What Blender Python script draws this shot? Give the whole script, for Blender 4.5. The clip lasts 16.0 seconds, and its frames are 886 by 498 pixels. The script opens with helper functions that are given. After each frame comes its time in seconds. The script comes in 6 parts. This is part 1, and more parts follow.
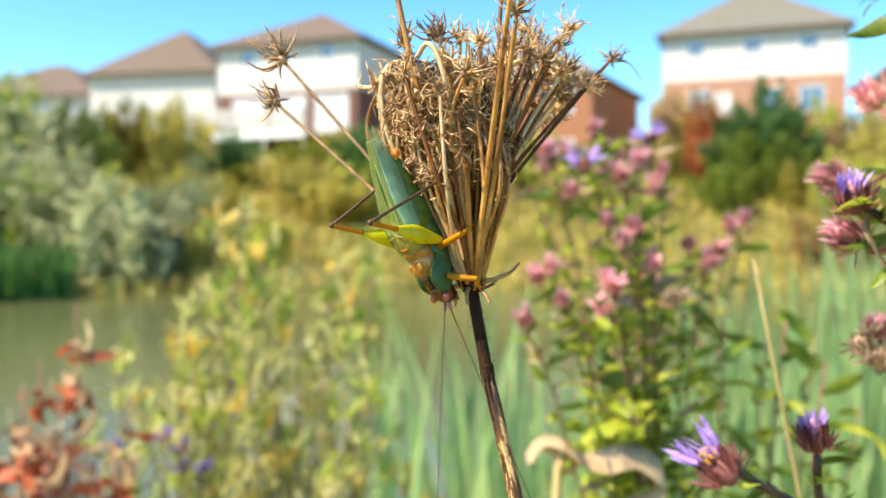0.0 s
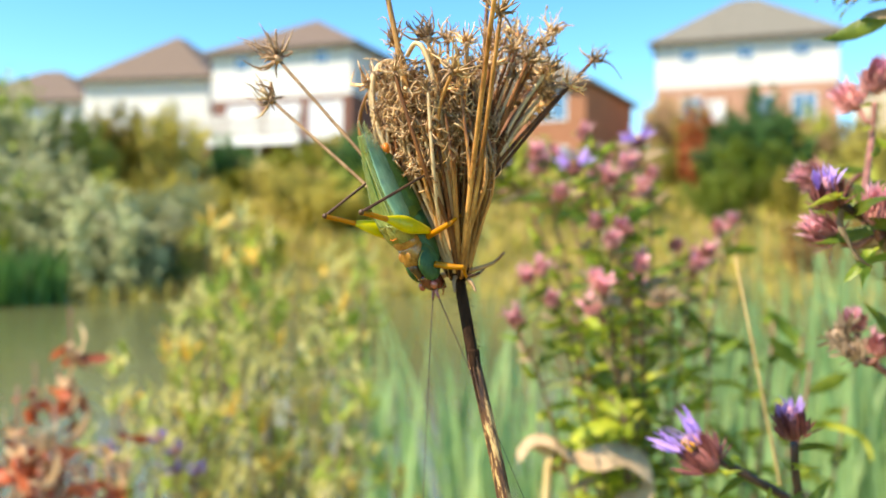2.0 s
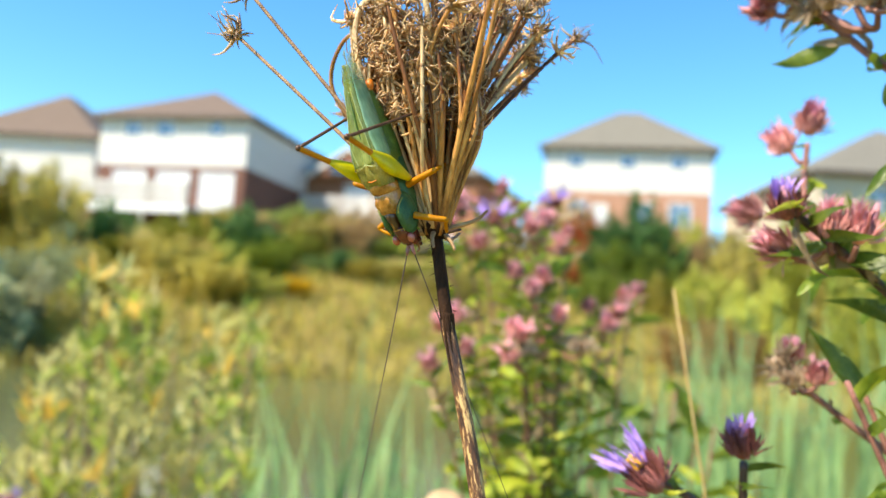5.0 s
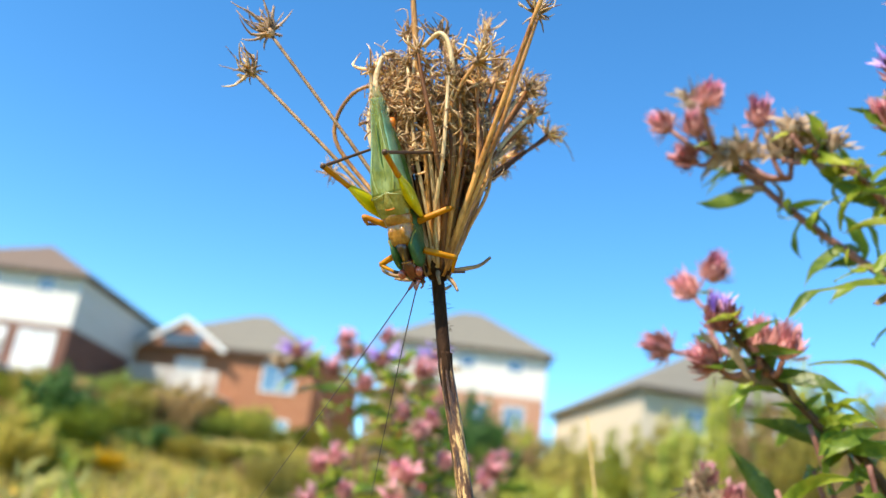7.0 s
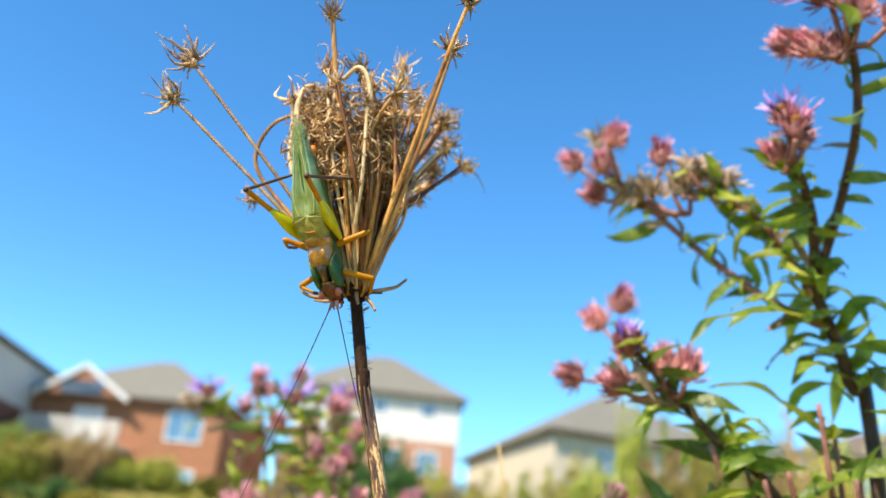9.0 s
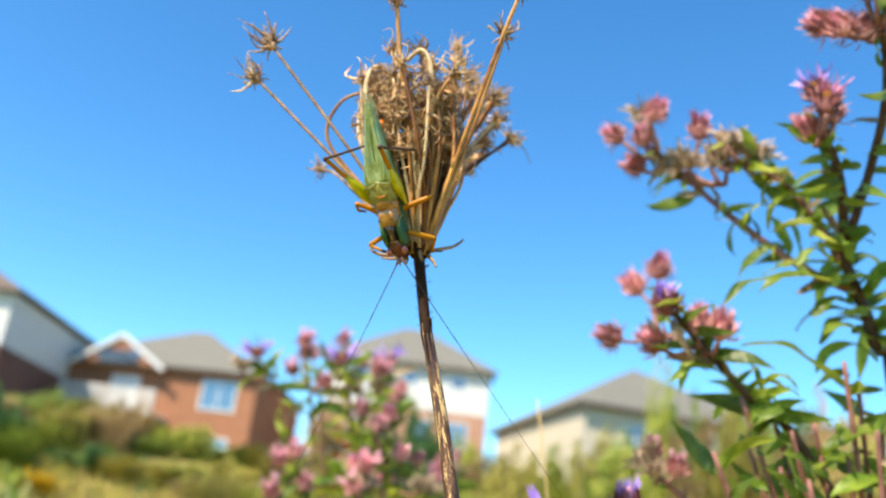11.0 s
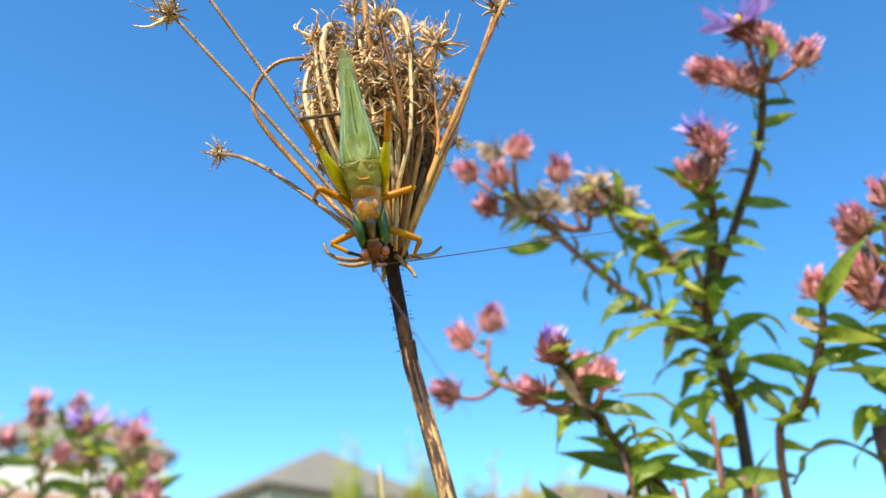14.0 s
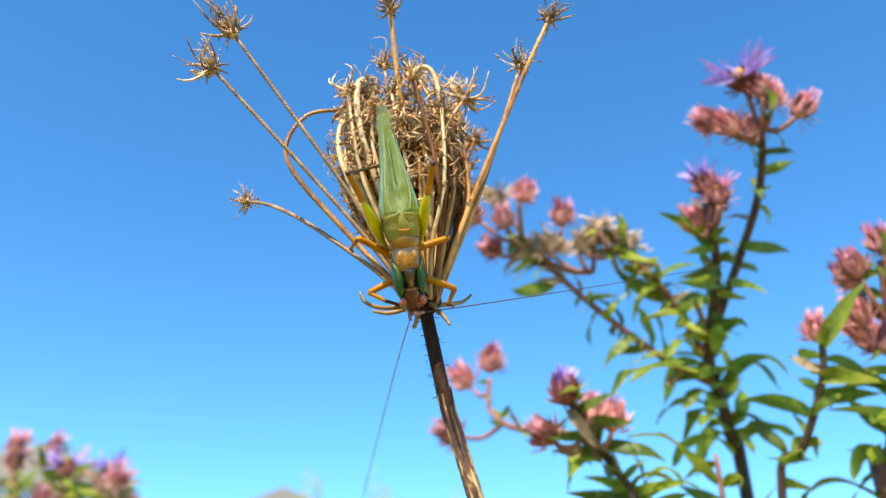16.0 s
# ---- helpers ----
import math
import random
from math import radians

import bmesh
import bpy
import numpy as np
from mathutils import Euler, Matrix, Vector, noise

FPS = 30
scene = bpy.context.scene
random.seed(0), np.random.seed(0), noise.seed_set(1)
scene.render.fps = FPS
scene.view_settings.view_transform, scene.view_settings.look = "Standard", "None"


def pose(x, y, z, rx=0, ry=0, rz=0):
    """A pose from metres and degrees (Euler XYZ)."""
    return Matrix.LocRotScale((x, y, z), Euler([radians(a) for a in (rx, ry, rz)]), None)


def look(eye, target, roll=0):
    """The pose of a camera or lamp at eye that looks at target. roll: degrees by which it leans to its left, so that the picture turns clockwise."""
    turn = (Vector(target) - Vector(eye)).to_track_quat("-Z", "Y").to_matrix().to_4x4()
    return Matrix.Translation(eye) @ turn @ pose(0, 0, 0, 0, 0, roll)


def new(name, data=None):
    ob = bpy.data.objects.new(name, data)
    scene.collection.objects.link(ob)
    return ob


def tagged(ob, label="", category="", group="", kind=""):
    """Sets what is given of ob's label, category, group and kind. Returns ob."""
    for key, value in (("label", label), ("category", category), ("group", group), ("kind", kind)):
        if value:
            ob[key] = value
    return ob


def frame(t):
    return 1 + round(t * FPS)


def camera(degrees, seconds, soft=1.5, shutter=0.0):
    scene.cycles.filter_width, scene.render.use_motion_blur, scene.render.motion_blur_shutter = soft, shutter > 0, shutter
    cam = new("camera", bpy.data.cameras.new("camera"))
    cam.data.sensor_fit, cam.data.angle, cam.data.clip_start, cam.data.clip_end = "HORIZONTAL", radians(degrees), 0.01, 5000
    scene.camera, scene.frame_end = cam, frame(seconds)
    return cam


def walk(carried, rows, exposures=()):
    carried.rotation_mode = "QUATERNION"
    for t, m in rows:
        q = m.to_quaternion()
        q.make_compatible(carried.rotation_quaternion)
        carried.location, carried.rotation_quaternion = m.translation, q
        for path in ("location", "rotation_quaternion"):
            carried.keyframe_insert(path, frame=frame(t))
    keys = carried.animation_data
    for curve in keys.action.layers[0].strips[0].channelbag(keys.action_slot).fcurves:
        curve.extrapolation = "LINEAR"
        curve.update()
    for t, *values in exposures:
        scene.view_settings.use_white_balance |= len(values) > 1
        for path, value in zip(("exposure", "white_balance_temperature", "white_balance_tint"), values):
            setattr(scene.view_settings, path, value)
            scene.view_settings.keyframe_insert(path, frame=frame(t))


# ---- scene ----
cam = camera(55.15, 16.0, soft=1.5)
cam.data.dof.use_dof = True
cam.data.dof.focus_distance = 0.130
cam.data.dof.aperture_fstop = 20.0
PATH = [
    (0.0, 0.0001, 0.0000, 1.0499, 88.50, -0.00, -0.00),
    (0.5, 0.0008, -0.0000, 1.0488, 88.79, -0.26, -0.03),
    (1.0, 0.0006, -0.0040, 1.0499, 89.29, -0.14, -0.17),
    (1.5, -0.0014, -0.0055, 1.0466, 88.59, -0.27, -0.30),
    (2.0, 0.0011, -0.0067, 1.0473, 88.93, -0.08, -0.41),
    (2.5, 0.0022, -0.0067, 1.0481, 88.96, -0.03, -0.67),
    (3.0, 0.0016, -0.0066, 1.0475, 88.98, -0.07, -0.83),
    (3.5, -0.0005, -0.0060, 1.0454, 88.31, 0.28, -0.46),
    (4.0, -0.0017, -0.0032, 1.0423, 87.92, 0.12, -0.94),
    (4.5, -0.0019, 0.0041, 1.0367, 89.57, -1.09, -3.24),
    (5.0, -0.0123, 0.0079, 1.0257, 94.96, -3.71, -8.19),
    (5.2, -0.0233, 0.0075, 1.0257, 98.52, -4.36, -10.43),
    (7.3, -0.0339, 0.0175, 0.9987, 108.99, -6.28, -20.50),
    (7.5, -0.0323, 0.0183, 0.9989, 108.99, -4.92, -20.66),
    (8.0, -0.0370, 0.0407, 0.9896, 110.02, -5.60, -24.98),
    (8.2, -0.0344, 0.0355, 0.9970, 112.45, -4.91, -26.01),
    (10.5, -0.0433, -0.0027, 0.9872, 110.91, -6.18, -23.42),
    (11.0, -0.0458, -0.0011, 0.9856, 110.31, -6.25, -23.49),
    (11.5, -0.0473, 0.0018, 0.9811, 111.98, -6.85, -24.90),
    (12.0, -0.0536, 0.0215, 0.9820, 114.39, -5.51, -31.25),
    (12.5, -0.0628, 0.0327, 0.9871, 116.27, -2.73, -36.35),
    (13.0, -0.0677, 0.0441, 0.9845, 115.81, -0.90, -39.94),
    (13.5, -0.0661, 0.0478, 0.9838, 117.28, -1.19, -42.72),
    (14.0, -0.0663, 0.0541, 0.9849, 116.78, -1.01, -43.38),
    (14.5, -0.0611, 0.0568, 0.9806, 120.00, -2.24, -46.59),
    (15.0, -0.0632, 0.0513, 0.9833, 119.92, -1.25, -46.68),
    (15.5, -0.0624, 0.0514, 0.9838, 119.15, -0.85, -45.88),
    (16.0, -0.0769, 0.0581, 0.9849, 119.11, -0.04, -45.61),
]
EXPOSURE = [(0.0, 1.07, 7950, 11), (1.0, 1.04, 7950, 11), (3.5, 1.03, 7950, 11), (4.5, 1.02, 7900, 11), (5.2, 1.00, 7700, 10), (7.3, 0.91, 7500, 10), (11.0, 0.92, 7500, 10), (12.5, 0.94, 7500, 10), (14.0, 0.96, 7450, 10), (16.0, 0.97, 7450, 10)]
walk(cam, [(t, pose(*p)) for t, *p in PATH], EXPOSURE)

# ---- sky and sun ----
SUN_TO = Vector((-0.900, -0.436, 0.0)).normalized() * math.cos(radians(49)) + Vector((0, 0, math.sin(radians(49))))
world = bpy.data.worlds.new("daylight")
scene.world = world
world.use_nodes = True
wn = world.node_tree.nodes
sky = wn.new("ShaderNodeTexSky")
sky.sky_type = "NISHITA"
sky.sun_disc = False
sky.sun_elevation = radians(49)
sky.sun_rotation = math.atan2(SUN_TO.x, SUN_TO.y)
sky.air_density, sky.dust_density, sky.ozone_density = 0.9, 0.0, 2.5
vivid = wn.new("ShaderNodeHueSaturation")
vivid.inputs["Saturation"].default_value = 1.27
clear = wn.new("ShaderNodeMix")
clear.data_type, clear.blend_type = "RGBA", "MULTIPLY"
clear.inputs["Factor"].default_value = 1.0
clear.inputs["B"].default_value = (0.73, 1.07, 1.17, 1.0)
world.node_tree.links.new(sky.outputs["Color"], vivid.inputs["Color"])
world.node_tree.links.new(vivid.outputs["Color"], clear.inputs["A"])
world.node_tree.links.new(clear.outputs["Result"], wn["Background"].inputs["Color"])
wn["Background"].inputs["Strength"].default_value = 0.15
sun = new("sun", bpy.data.lights.new("sun", "SUN"))
sun.data.energy, sun.data.angle, sun.data.color = 4.6, radians(0.5), (1.0, 0.95, 0.87)
sun.matrix_world = look(SUN_TO * 50, (0, 0, 0))


# ---- materials ----
def mat(name, c1, c2, scale, rough=0.6, bump=0.3, transl=0.0, vary=0.2, spec=0.4, stretch=(1, 1, 1), c3=None, sharp=0.25, coat=0.0, grain=None):
    """Two colours mixed by noise at two scales, fine relief, a little change from object to object."""
    m = bpy.data.materials.new(name)
    m.use_nodes = True
    nt = m.node_tree
    n, l = nt.nodes, nt.links
    b = n["Principled BSDF"]
    tc = n.new("ShaderNodeTexCoord")
    mp = n.new("ShaderNodeMapping")
    mp.inputs["Scale"].default_value = stretch
    if grain:
        mp.vector_type = "TEXTURE"
        mp.inputs["Rotation"].default_value = Vector(grain).to_track_quat("Z", "Y").to_euler()
        mp.inputs["Scale"].default_value = [1 / s for s in stretch]
    l.new(tc.outputs["Object"], mp.inputs["Vector"])
    big = n.new("ShaderNodeTexNoise")
    big.inputs["Scale"].default_value = scale
    big.inputs["Detail"].default_value = 4
    fine = n.new("ShaderNodeTexNoise")
    fine.inputs["Scale"].default_value = scale * 7
    fine.inputs["Detail"].default_value = 3
    for t in (big, fine):
        l.new(mp.outputs["Vector"], t.inputs["Vector"])
    add = n.new("ShaderNodeMath")
    add.operation = "MULTIPLY_ADD"
    add.inputs[1].default_value = 0.45
    l.new(fine.outputs["Fac"], add.inputs[0])
    l.new(big.outputs["Fac"], add.inputs[2])
    ramp = n.new("ShaderNodeValToRGB")
    ramp.color_ramp.elements[0].position, ramp.color_ramp.elements[1].position = 0.72 - sharp, 0.72 + sharp
    ramp.color_ramp.elements[0].color, ramp.color_ramp.elements[1].color = (*c1, 1), (*c2, 1)
    if c3:
        e = ramp.color_ramp.elements.new(0.72 + sharp * 0.45)
        e.color = (*c3, 1)
    l.new(add.outputs[0], ramp.inputs["Fac"])
    info = n.new("ShaderNodeObjectInfo")
    rng = n.new("ShaderNodeMapRange")
    rng.inputs["To Min"].default_value, rng.inputs["To Max"].default_value = 1 - vary, 1 + vary
    l.new(info.outputs["Random"], rng.inputs["Value"])
    geo = n.new("ShaderNodeNewGeometry")
    rng2 = n.new("ShaderNodeMapRange")
    rng2.inputs["To Min"].default_value, rng2.inputs["To Max"].default_value = 1 - vary, 1 + vary
    l.new(geo.outputs["Random Per Island"], rng2.inputs["Value"])
    mul = n.new("ShaderNodeMath")
    mul.operation = "MULTIPLY"
    l.new(rng.outputs[0], mul.inputs[0])
    l.new(rng2.outputs[0], mul.inputs[1])
    hsv = n.new("ShaderNodeHueSaturation")
    l.new(ramp.outputs["Color"], hsv.inputs["Color"])
    l.new(mul.outputs[0], hsv.inputs["Value"])
    l.new(hsv.outputs["Color"], b.inputs["Base Color"])
    b.inputs["Roughness"].default_value = rough
    b.inputs["Specular IOR Level"].default_value = spec
    b.inputs["Coat Weight"].default_value = coat
    if bump:
        bp = n.new("ShaderNodeBump")
        bp.inputs["Strength"].default_value = bump
        bp.inputs["Distance"].default_value = 0.3 / scale
        l.new(add.outputs[0], bp.inputs["Height"])
        l.new(bp.outputs["Normal"], b.inputs["Normal"])
    if transl:
        tr = n.new("ShaderNodeBsdfTranslucent")
        l.new(hsv.outputs["Color"], tr.inputs["Color"])
        mx = n.new("ShaderNodeMixShader")
        mx.inputs[0].default_value = transl
        l.new(b.outputs[0], mx.inputs[1])
        l.new(tr.outputs[0], mx.inputs[2])
        l.new(mx.outputs[0], n["Material Output"].inputs["Surface"])
    return m


M = {
    # the dry flower head
    "ray": mat("dry_ray", (0.17, 0.050, 0.009), (0.86, 0.44, 0.13), 300, 0.30, 0.4, 0.12, 0.45, 0.4, (1, 1, 0.25), sharp=0.24),
    "ray_grey": mat("weathered_ray", (0.10, 0.050, 0.024), (0.55, 0.34, 0.17), 420, 0.5, 0.5, 0.05, 0.1, 0.35, sharp=0.35),
    # darker copy of the dry ray, with shade painted into its colour
    "ray_shaded": mat("shaded_ray", (0.050, 0.013, 0.004), (0.32, 0.12, 0.03), 300, 0.6, 0.5, 0.05, 0.35, 0.3, (1, 1, 0.25)),
    "ray_pale": mat("pale_ray", (0.50, 0.28, 0.10), (0.96, 0.74, 0.42), 260, 0.38, 0.5, 0.15, 0.12, 0.5, (1, 1, 0.2), sharp=0.3),
    "umbellet": mat("dry_umbellet", (0.25, 0.10, 0.026), (0.97, 0.68, 0.34), 420, 0.32, 0.4, 0.2, 0.38, 0.6, sharp=0.15),
    "umbellet_dark": mat("dark_umbellet", (0.075, 0.034, 0.016), (0.58, 0.36, 0.19), 420, 0.5, 0.4, 0.0, 0.3),
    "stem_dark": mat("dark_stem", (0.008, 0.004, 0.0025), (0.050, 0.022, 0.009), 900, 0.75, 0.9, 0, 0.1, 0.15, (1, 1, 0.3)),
    "curl": mat("brown_curled_bracts", (0.27, 0.110, 0.036), (0.98, 0.70, 0.37), 520, 0.32, 0.3, 0.32, 0.40, 0.5, sharp=0.17),
    "stem_dry": mat("mottled_dry_stem", (0.022, 0.008, 0.003), (0.60, 0.38, 0.15), 1250, 0.45, 1.0, 0, 0.1, 0.5, (1, 1, 0.16), c3=(0.15, 0.062, 0.020), sharp=0.13, grain=(-0.25, 0.16, 1.0)),
    # the katydid
    "wing_side": mat("blue_green_wing_side", (0.12, 0.30, 0.15), (0.34, 0.56, 0.34), 520, 0.20, 0.35, 0.30, 0.04, 0.6, (1, 1, 0.25), sharp=0.3, coat=0.4, grain=(-0.385, -0.151, 0.911)),
    "wing": mat("green_wing", (0.17, 0.26, 0.050), (0.48, 0.54, 0.18), 520, 0.20, 0.35, 0.42, 0.04, 0.5, (1, 1, 0.3), sharp=0.25, coat=0.6, grain=(-0.385, -0.151, 0.911)),
    "vein_glint": mat("pale_vein_glint", (0.30, 0.38, 0.10), (0.52, 0.58, 0.24), 420, 0.16, 0.1, 0.1, 0.04, 0.8, coat=1.0),
    "wing_tip": mat("clear_wing_tip", (0.26, 0.33, 0.12), (0.58, 0.62, 0.32), 900, 0.3, 0.4, 0.5, 0.04, 0.5, coat=0.4),
    "wing_base": mat("yellow_green_wing_base", (0.24, 0.24, 0.035), (0.54, 0.48, 0.13), 420, 0.25, 0.5, 0.3, 0.04, coat=0.5),
    "pronotum": mat("amber_pronotum", (0.15, 0.060, 0.008), (0.62, 0.37, 0.08), 300, 0.15, 0.2, 0.12, 0.04, 0.6, c3=(0.50, 0.22, 0.04), sharp=0.26, coat=0.6),
    "thorax_dark": mat("dark_brown_thorax", (0.025, 0.010, 0.005), (0.10, 0.040, 0.015), 500, 0.3, 0.3, 0, 0.04, 0.6, coat=0.4),
    "lobe": mat("green_lobe", (0.012, 0.060, 0.020), (0.045, 0.14, 0.045), 500, 0.42, 0.2, 0.05, 0.04, 0.35, coat=0.05),
    "belly": mat("dark_green_abdomen", (0.020, 0.075, 0.015), (0.10, 0.20, 0.035), 500, 0.35, 0.3, 0, 0.04),
    "head": mat("red_brown_head", (0.035, 0.005, 0.004), (0.17, 0.026, 0.013), 900, 0.25, 0.3, 0, 0.05, 0.5, coat=0.5),
    "eye": mat("orange_red_eye", (0.26, 0.045, 0.028), (0.46, 0.11, 0.065), 900, 0.15, 0.1, 0, 0.02, 0.6, coat=0.6),
    "femur": mat("yellow_green_femur", (0.52, 0.47, 0.006), (0.74, 0.64, 0.012), 400, 0.32, 0.1, 0.2, 0.05, 0.5, coat=0.25),
    "leg": mat("orange_leg", (0.40, 0.135, 0.003), (0.62, 0.27, 0.005), 500, 0.42, 0.1, 0.15, 0.06, 0.3, coat=0.05),
    "tibia": mat("dark_brown_tibia", (0.022, 0.010, 0.005), (0.12, 0.052, 0.018), 600, 0.45, 0.3, 0, 0.1),
    "antenna": mat("dark_antenna", (0.03, 0.02, 0.02), (0.09, 0.05, 0.04), 900, 0.4, 0.1, 0, 0.02),
    "orange": mat("orange_spot", (0.7, 0.16, 0.01), (0.85, 0.26, 0.03), 600, 0.4, 0.1, 0.1, 0.02),
    # asters
    "aster_leaf": mat("aster_leaf", (0.09, 0.19, 0.02), (0.45, 0.53, 0.07), 90, 0.38, 0.3, 0.55, 0.4, 0.5),
    "aster_leaf_yellow": mat("yellowing_aster_leaf", (0.22, 0.32, 0.02), (0.52, 0.52, 0.06), 90, 0.5, 0.3, 0.45, 0.2),
    "aster_leaf_dry": mat("dry_aster_leaf", (0.26, 0.17, 0.09), (0.50, 0.38, 0.22), 110, 0.6, 0.4, 0.25, 0.2),
    "aster_stem": mat("red_brown_aster_stem", (0.15, 0.055, 0.04), (0.38, 0.17, 0.13), 220, 0.55, 0.4, 0, 0.15),
    "aster_stem_dark": mat("dark_aster_stem", (0.035, 0.022, 0.018), (0.12, 0.065, 0.04), 220, 0.55, 0.4, 0, 0.15),
    "bract": mat("pink_brown_bract", (0.33, 0.095, 0.09), (0.72, 0.35, 0.32), 300, 0.42, 0.2, 0.2, 0.3, 0.5),
    "bract_dark": mat("dark_red_bract", (0.13, 0.035, 0.03), (0.36, 0.13, 0.12), 300, 0.5, 0.2, 0.1, 0.25),
    "petal_pink": mat("pink_petal", (0.64, 0.21, 0.29), (0.90, 0.56, 0.58), 300, 0.5, 0.2, 0.3, 0.25),
    "petal_purple": mat("purple_petal", (0.32, 0.16, 0.58), (0.66, 0.48, 0.90), 300, 0.5, 0.2, 0.3, 0.2),
    "petal_mauve": mat("magenta_petal", (0.46, 0.11, 0.22), (0.76, 0.36, 0.47), 300, 0.5, 0.2, 0.25, 0.2),
    "disc": mat("orange_disc", (0.55, 0.22, 0.02), (0.85, 0.48, 0.05), 500, 0.6, 0.4, 0.1, 0.15),
    "faded": mat("faded_bract", (0.30, 0.19, 0.12), (0.60, 0.45, 0.30), 300, 0.6, 0.3, 0.2, 0.2),
    # bank and pond
    "ground": mat("grassy_ground", (0.18, 0.15, 0.03), (0.36, 0.28, 0.08), 0.35, 0.9, 0.6, 0, 0.0),
    "grass_olive": mat("olive_grass", (0.34, 0.29, 0.04), (0.60, 0.49, 0.12), 0.4, 0.7, 0.1, 0.35, 0.3),
    "grass_dry": mat("dry_grass", (0.34, 0.26, 0.07), (0.58, 0.46, 0.18), 0.5, 0.7, 0.1, 0.35, 0.3),
    "grass_green": mat("green_grass", (0.14, 0.20, 0.02), (0.34, 0.38, 0.06), 0.5, 0.6, 0.1, 0.35, 0.3),
    "reed": mat("blue_green_reed", (0.15, 0.28, 0.09), (0.38, 0.51, 0.21), 3, 0.45, 0.1, 0.35, 0.3),
    "reed_far": mat("deep_green_reed", (0.03, 0.10, 0.015), (0.08, 0.20, 0.04), 1, 0.5, 0.1, 0.3, 0.25),
    "bark": mat("bark", (0.12, 0.09, 0.05), (0.30, 0.22, 0.13), 12, 0.8, 0.5),
    "straw": mat("straw_stalk", (0.42, 0.28, 0.10), (0.70, 0.52, 0.24), 60, 0.5, 0.2, 0.1, 0.05, 0.4, (1, 1, 0.2)),
    "dry_leaf": mat("dry_brown_leaf", (0.36, 0.22, 0.11), (0.70, 0.52, 0.32), 60, 0.6, 0.4, 0.2, 0.1),
    "willow_leaf": mat("pale_willow_leaf", (0.60, 0.56, 0.14), (0.90, 0.83, 0.36), 8, 0.45, 0.1, 0.5, 0.32, 0.45),
    "willow_green": mat("green_willow_leaf", (0.20, 0.29, 0.03), (0.48, 0.55, 0.10), 8, 0.5, 0.1, 0.45, 0.35),
    "willow_gold": mat("yellowed_willow_leaf", (0.50, 0.30, 0.04), (0.78, 0.52, 0.12), 8, 0.5, 0.1, 0.45, 0.3),
    "red_leaf": mat("red_autumn_leaf", (0.34, 0.035, 0.018), (0.78, 0.26, 0.10), 20, 0.5, 0.2, 0.4, 0.35),
    "tan_leaf": mat("tan_autumn_leaf", (0.56, 0.30, 0.13), (0.92, 0.74, 0.50), 20, 0.5, 0.2, 0.4, 0.3),
}


def see_through(m, least, most=None):
    """Lets part of the light pass straight through a thin skin, more where the mesh calls it thin."""
    n, l = m.node_tree.nodes, m.node_tree.links
    out = n["Material Output"].inputs["Surface"]
    clear, mix = n.new("ShaderNodeBsdfTransparent"), n.new("ShaderNodeMixShader")
    mix.inputs[0].default_value = least
    if most:
        skin, amount = n.new("ShaderNodeAttribute"), n.new("ShaderNodeMapRange")
        skin.attribute_name = "thin"
        amount.inputs["To Min"].default_value, amount.inputs["To Max"].default_value = least, most
        l.new(skin.outputs["Fac"], amount.inputs["Value"])
        l.new(amount.outputs[0], mix.inputs[0])
    l.new(out.links[0].from_socket, mix.inputs[1])
    l.new(clear.outputs[0], mix.inputs[2])
    l.new(mix.outputs[0], out)


see_through(M["wing_tip"], 0.5)
see_through(M["wing_base"], 0.22)
see_through(M["wing"], 0.14, 0.80)
see_through(M["wing_side"], 0.06, 0.85)
SHRUB = {}
for key, c1, c2 in (
    ("olive", (0.29, 0.26, 0.04), (0.55, 0.46, 0.11)), ("green", (0.15, 0.23, 0.025), (0.36, 0.42, 0.08)),
    ("dark", (0.025, 0.1, 0.015), (0.09, 0.2, 0.04)), ("grey", (0.27, 0.30, 0.12), (0.52, 0.53, 0.28)),
    ("yellow", (0.40, 0.27, 0.01), (0.70, 0.48, 0.03)), ("red", (0.42, 0.09, 0.03), (0.68, 0.25, 0.09)),
    ("brown", (0.26, 0.16, 0.06), (0.46, 0.32, 0.13)), ("lime", (0.27, 0.31, 0.03), (0.52, 0.52, 0.1)),
):
    SHRUB[key] = mat(key + "_foliage", c1, c2, 0.8, 0.6, 0.1, 0.3, 0.35)
BRICK = mat("red_brown_brick", (0.34, 0.17, 0.11), (0.48, 0.27, 0.18), 3, 0.8, 0.4, 0, 0.0)
BRICK_RED = mat("orange_red_brick", (0.25, 0.10, 0.05), (0.38, 0.17, 0.09), 3, 0.8, 0.4, 0, 0.0)
BRICK_DARK = mat("dark_brown_brick", (0.12, 0.05, 0.035), (0.22, 0.10, 0.07), 3, 0.8, 0.4, 0, 0.0)
SIDING = mat("white_siding", (0.55, 0.54, 0.50), (0.66, 0.65, 0.61), 1.5, 0.6, 0.15, 0, 0.0, 0.4, (0.2, 0.2, 8))
SIDING_BEIGE = mat("beige_siding", (0.48, 0.41, 0.30), (0.58, 0.50, 0.38), 1.5, 0.6, 0.15, 0, 0.0, 0.4, (0.2, 0.2, 8))
SIDING_GREY = mat("grey_siding", (0.36, 0.36, 0.35), (0.46, 0.46, 0.45), 1.5, 0.6, 0.15, 0, 0.0, 0.4, (0.2, 0.2, 8))
ROOF_BROWN = mat("brown_shingle", (0.11, 0.078, 0.055), (0.19, 0.135, 0.10), 4, 0.85, 0.4, 0, 0.0)
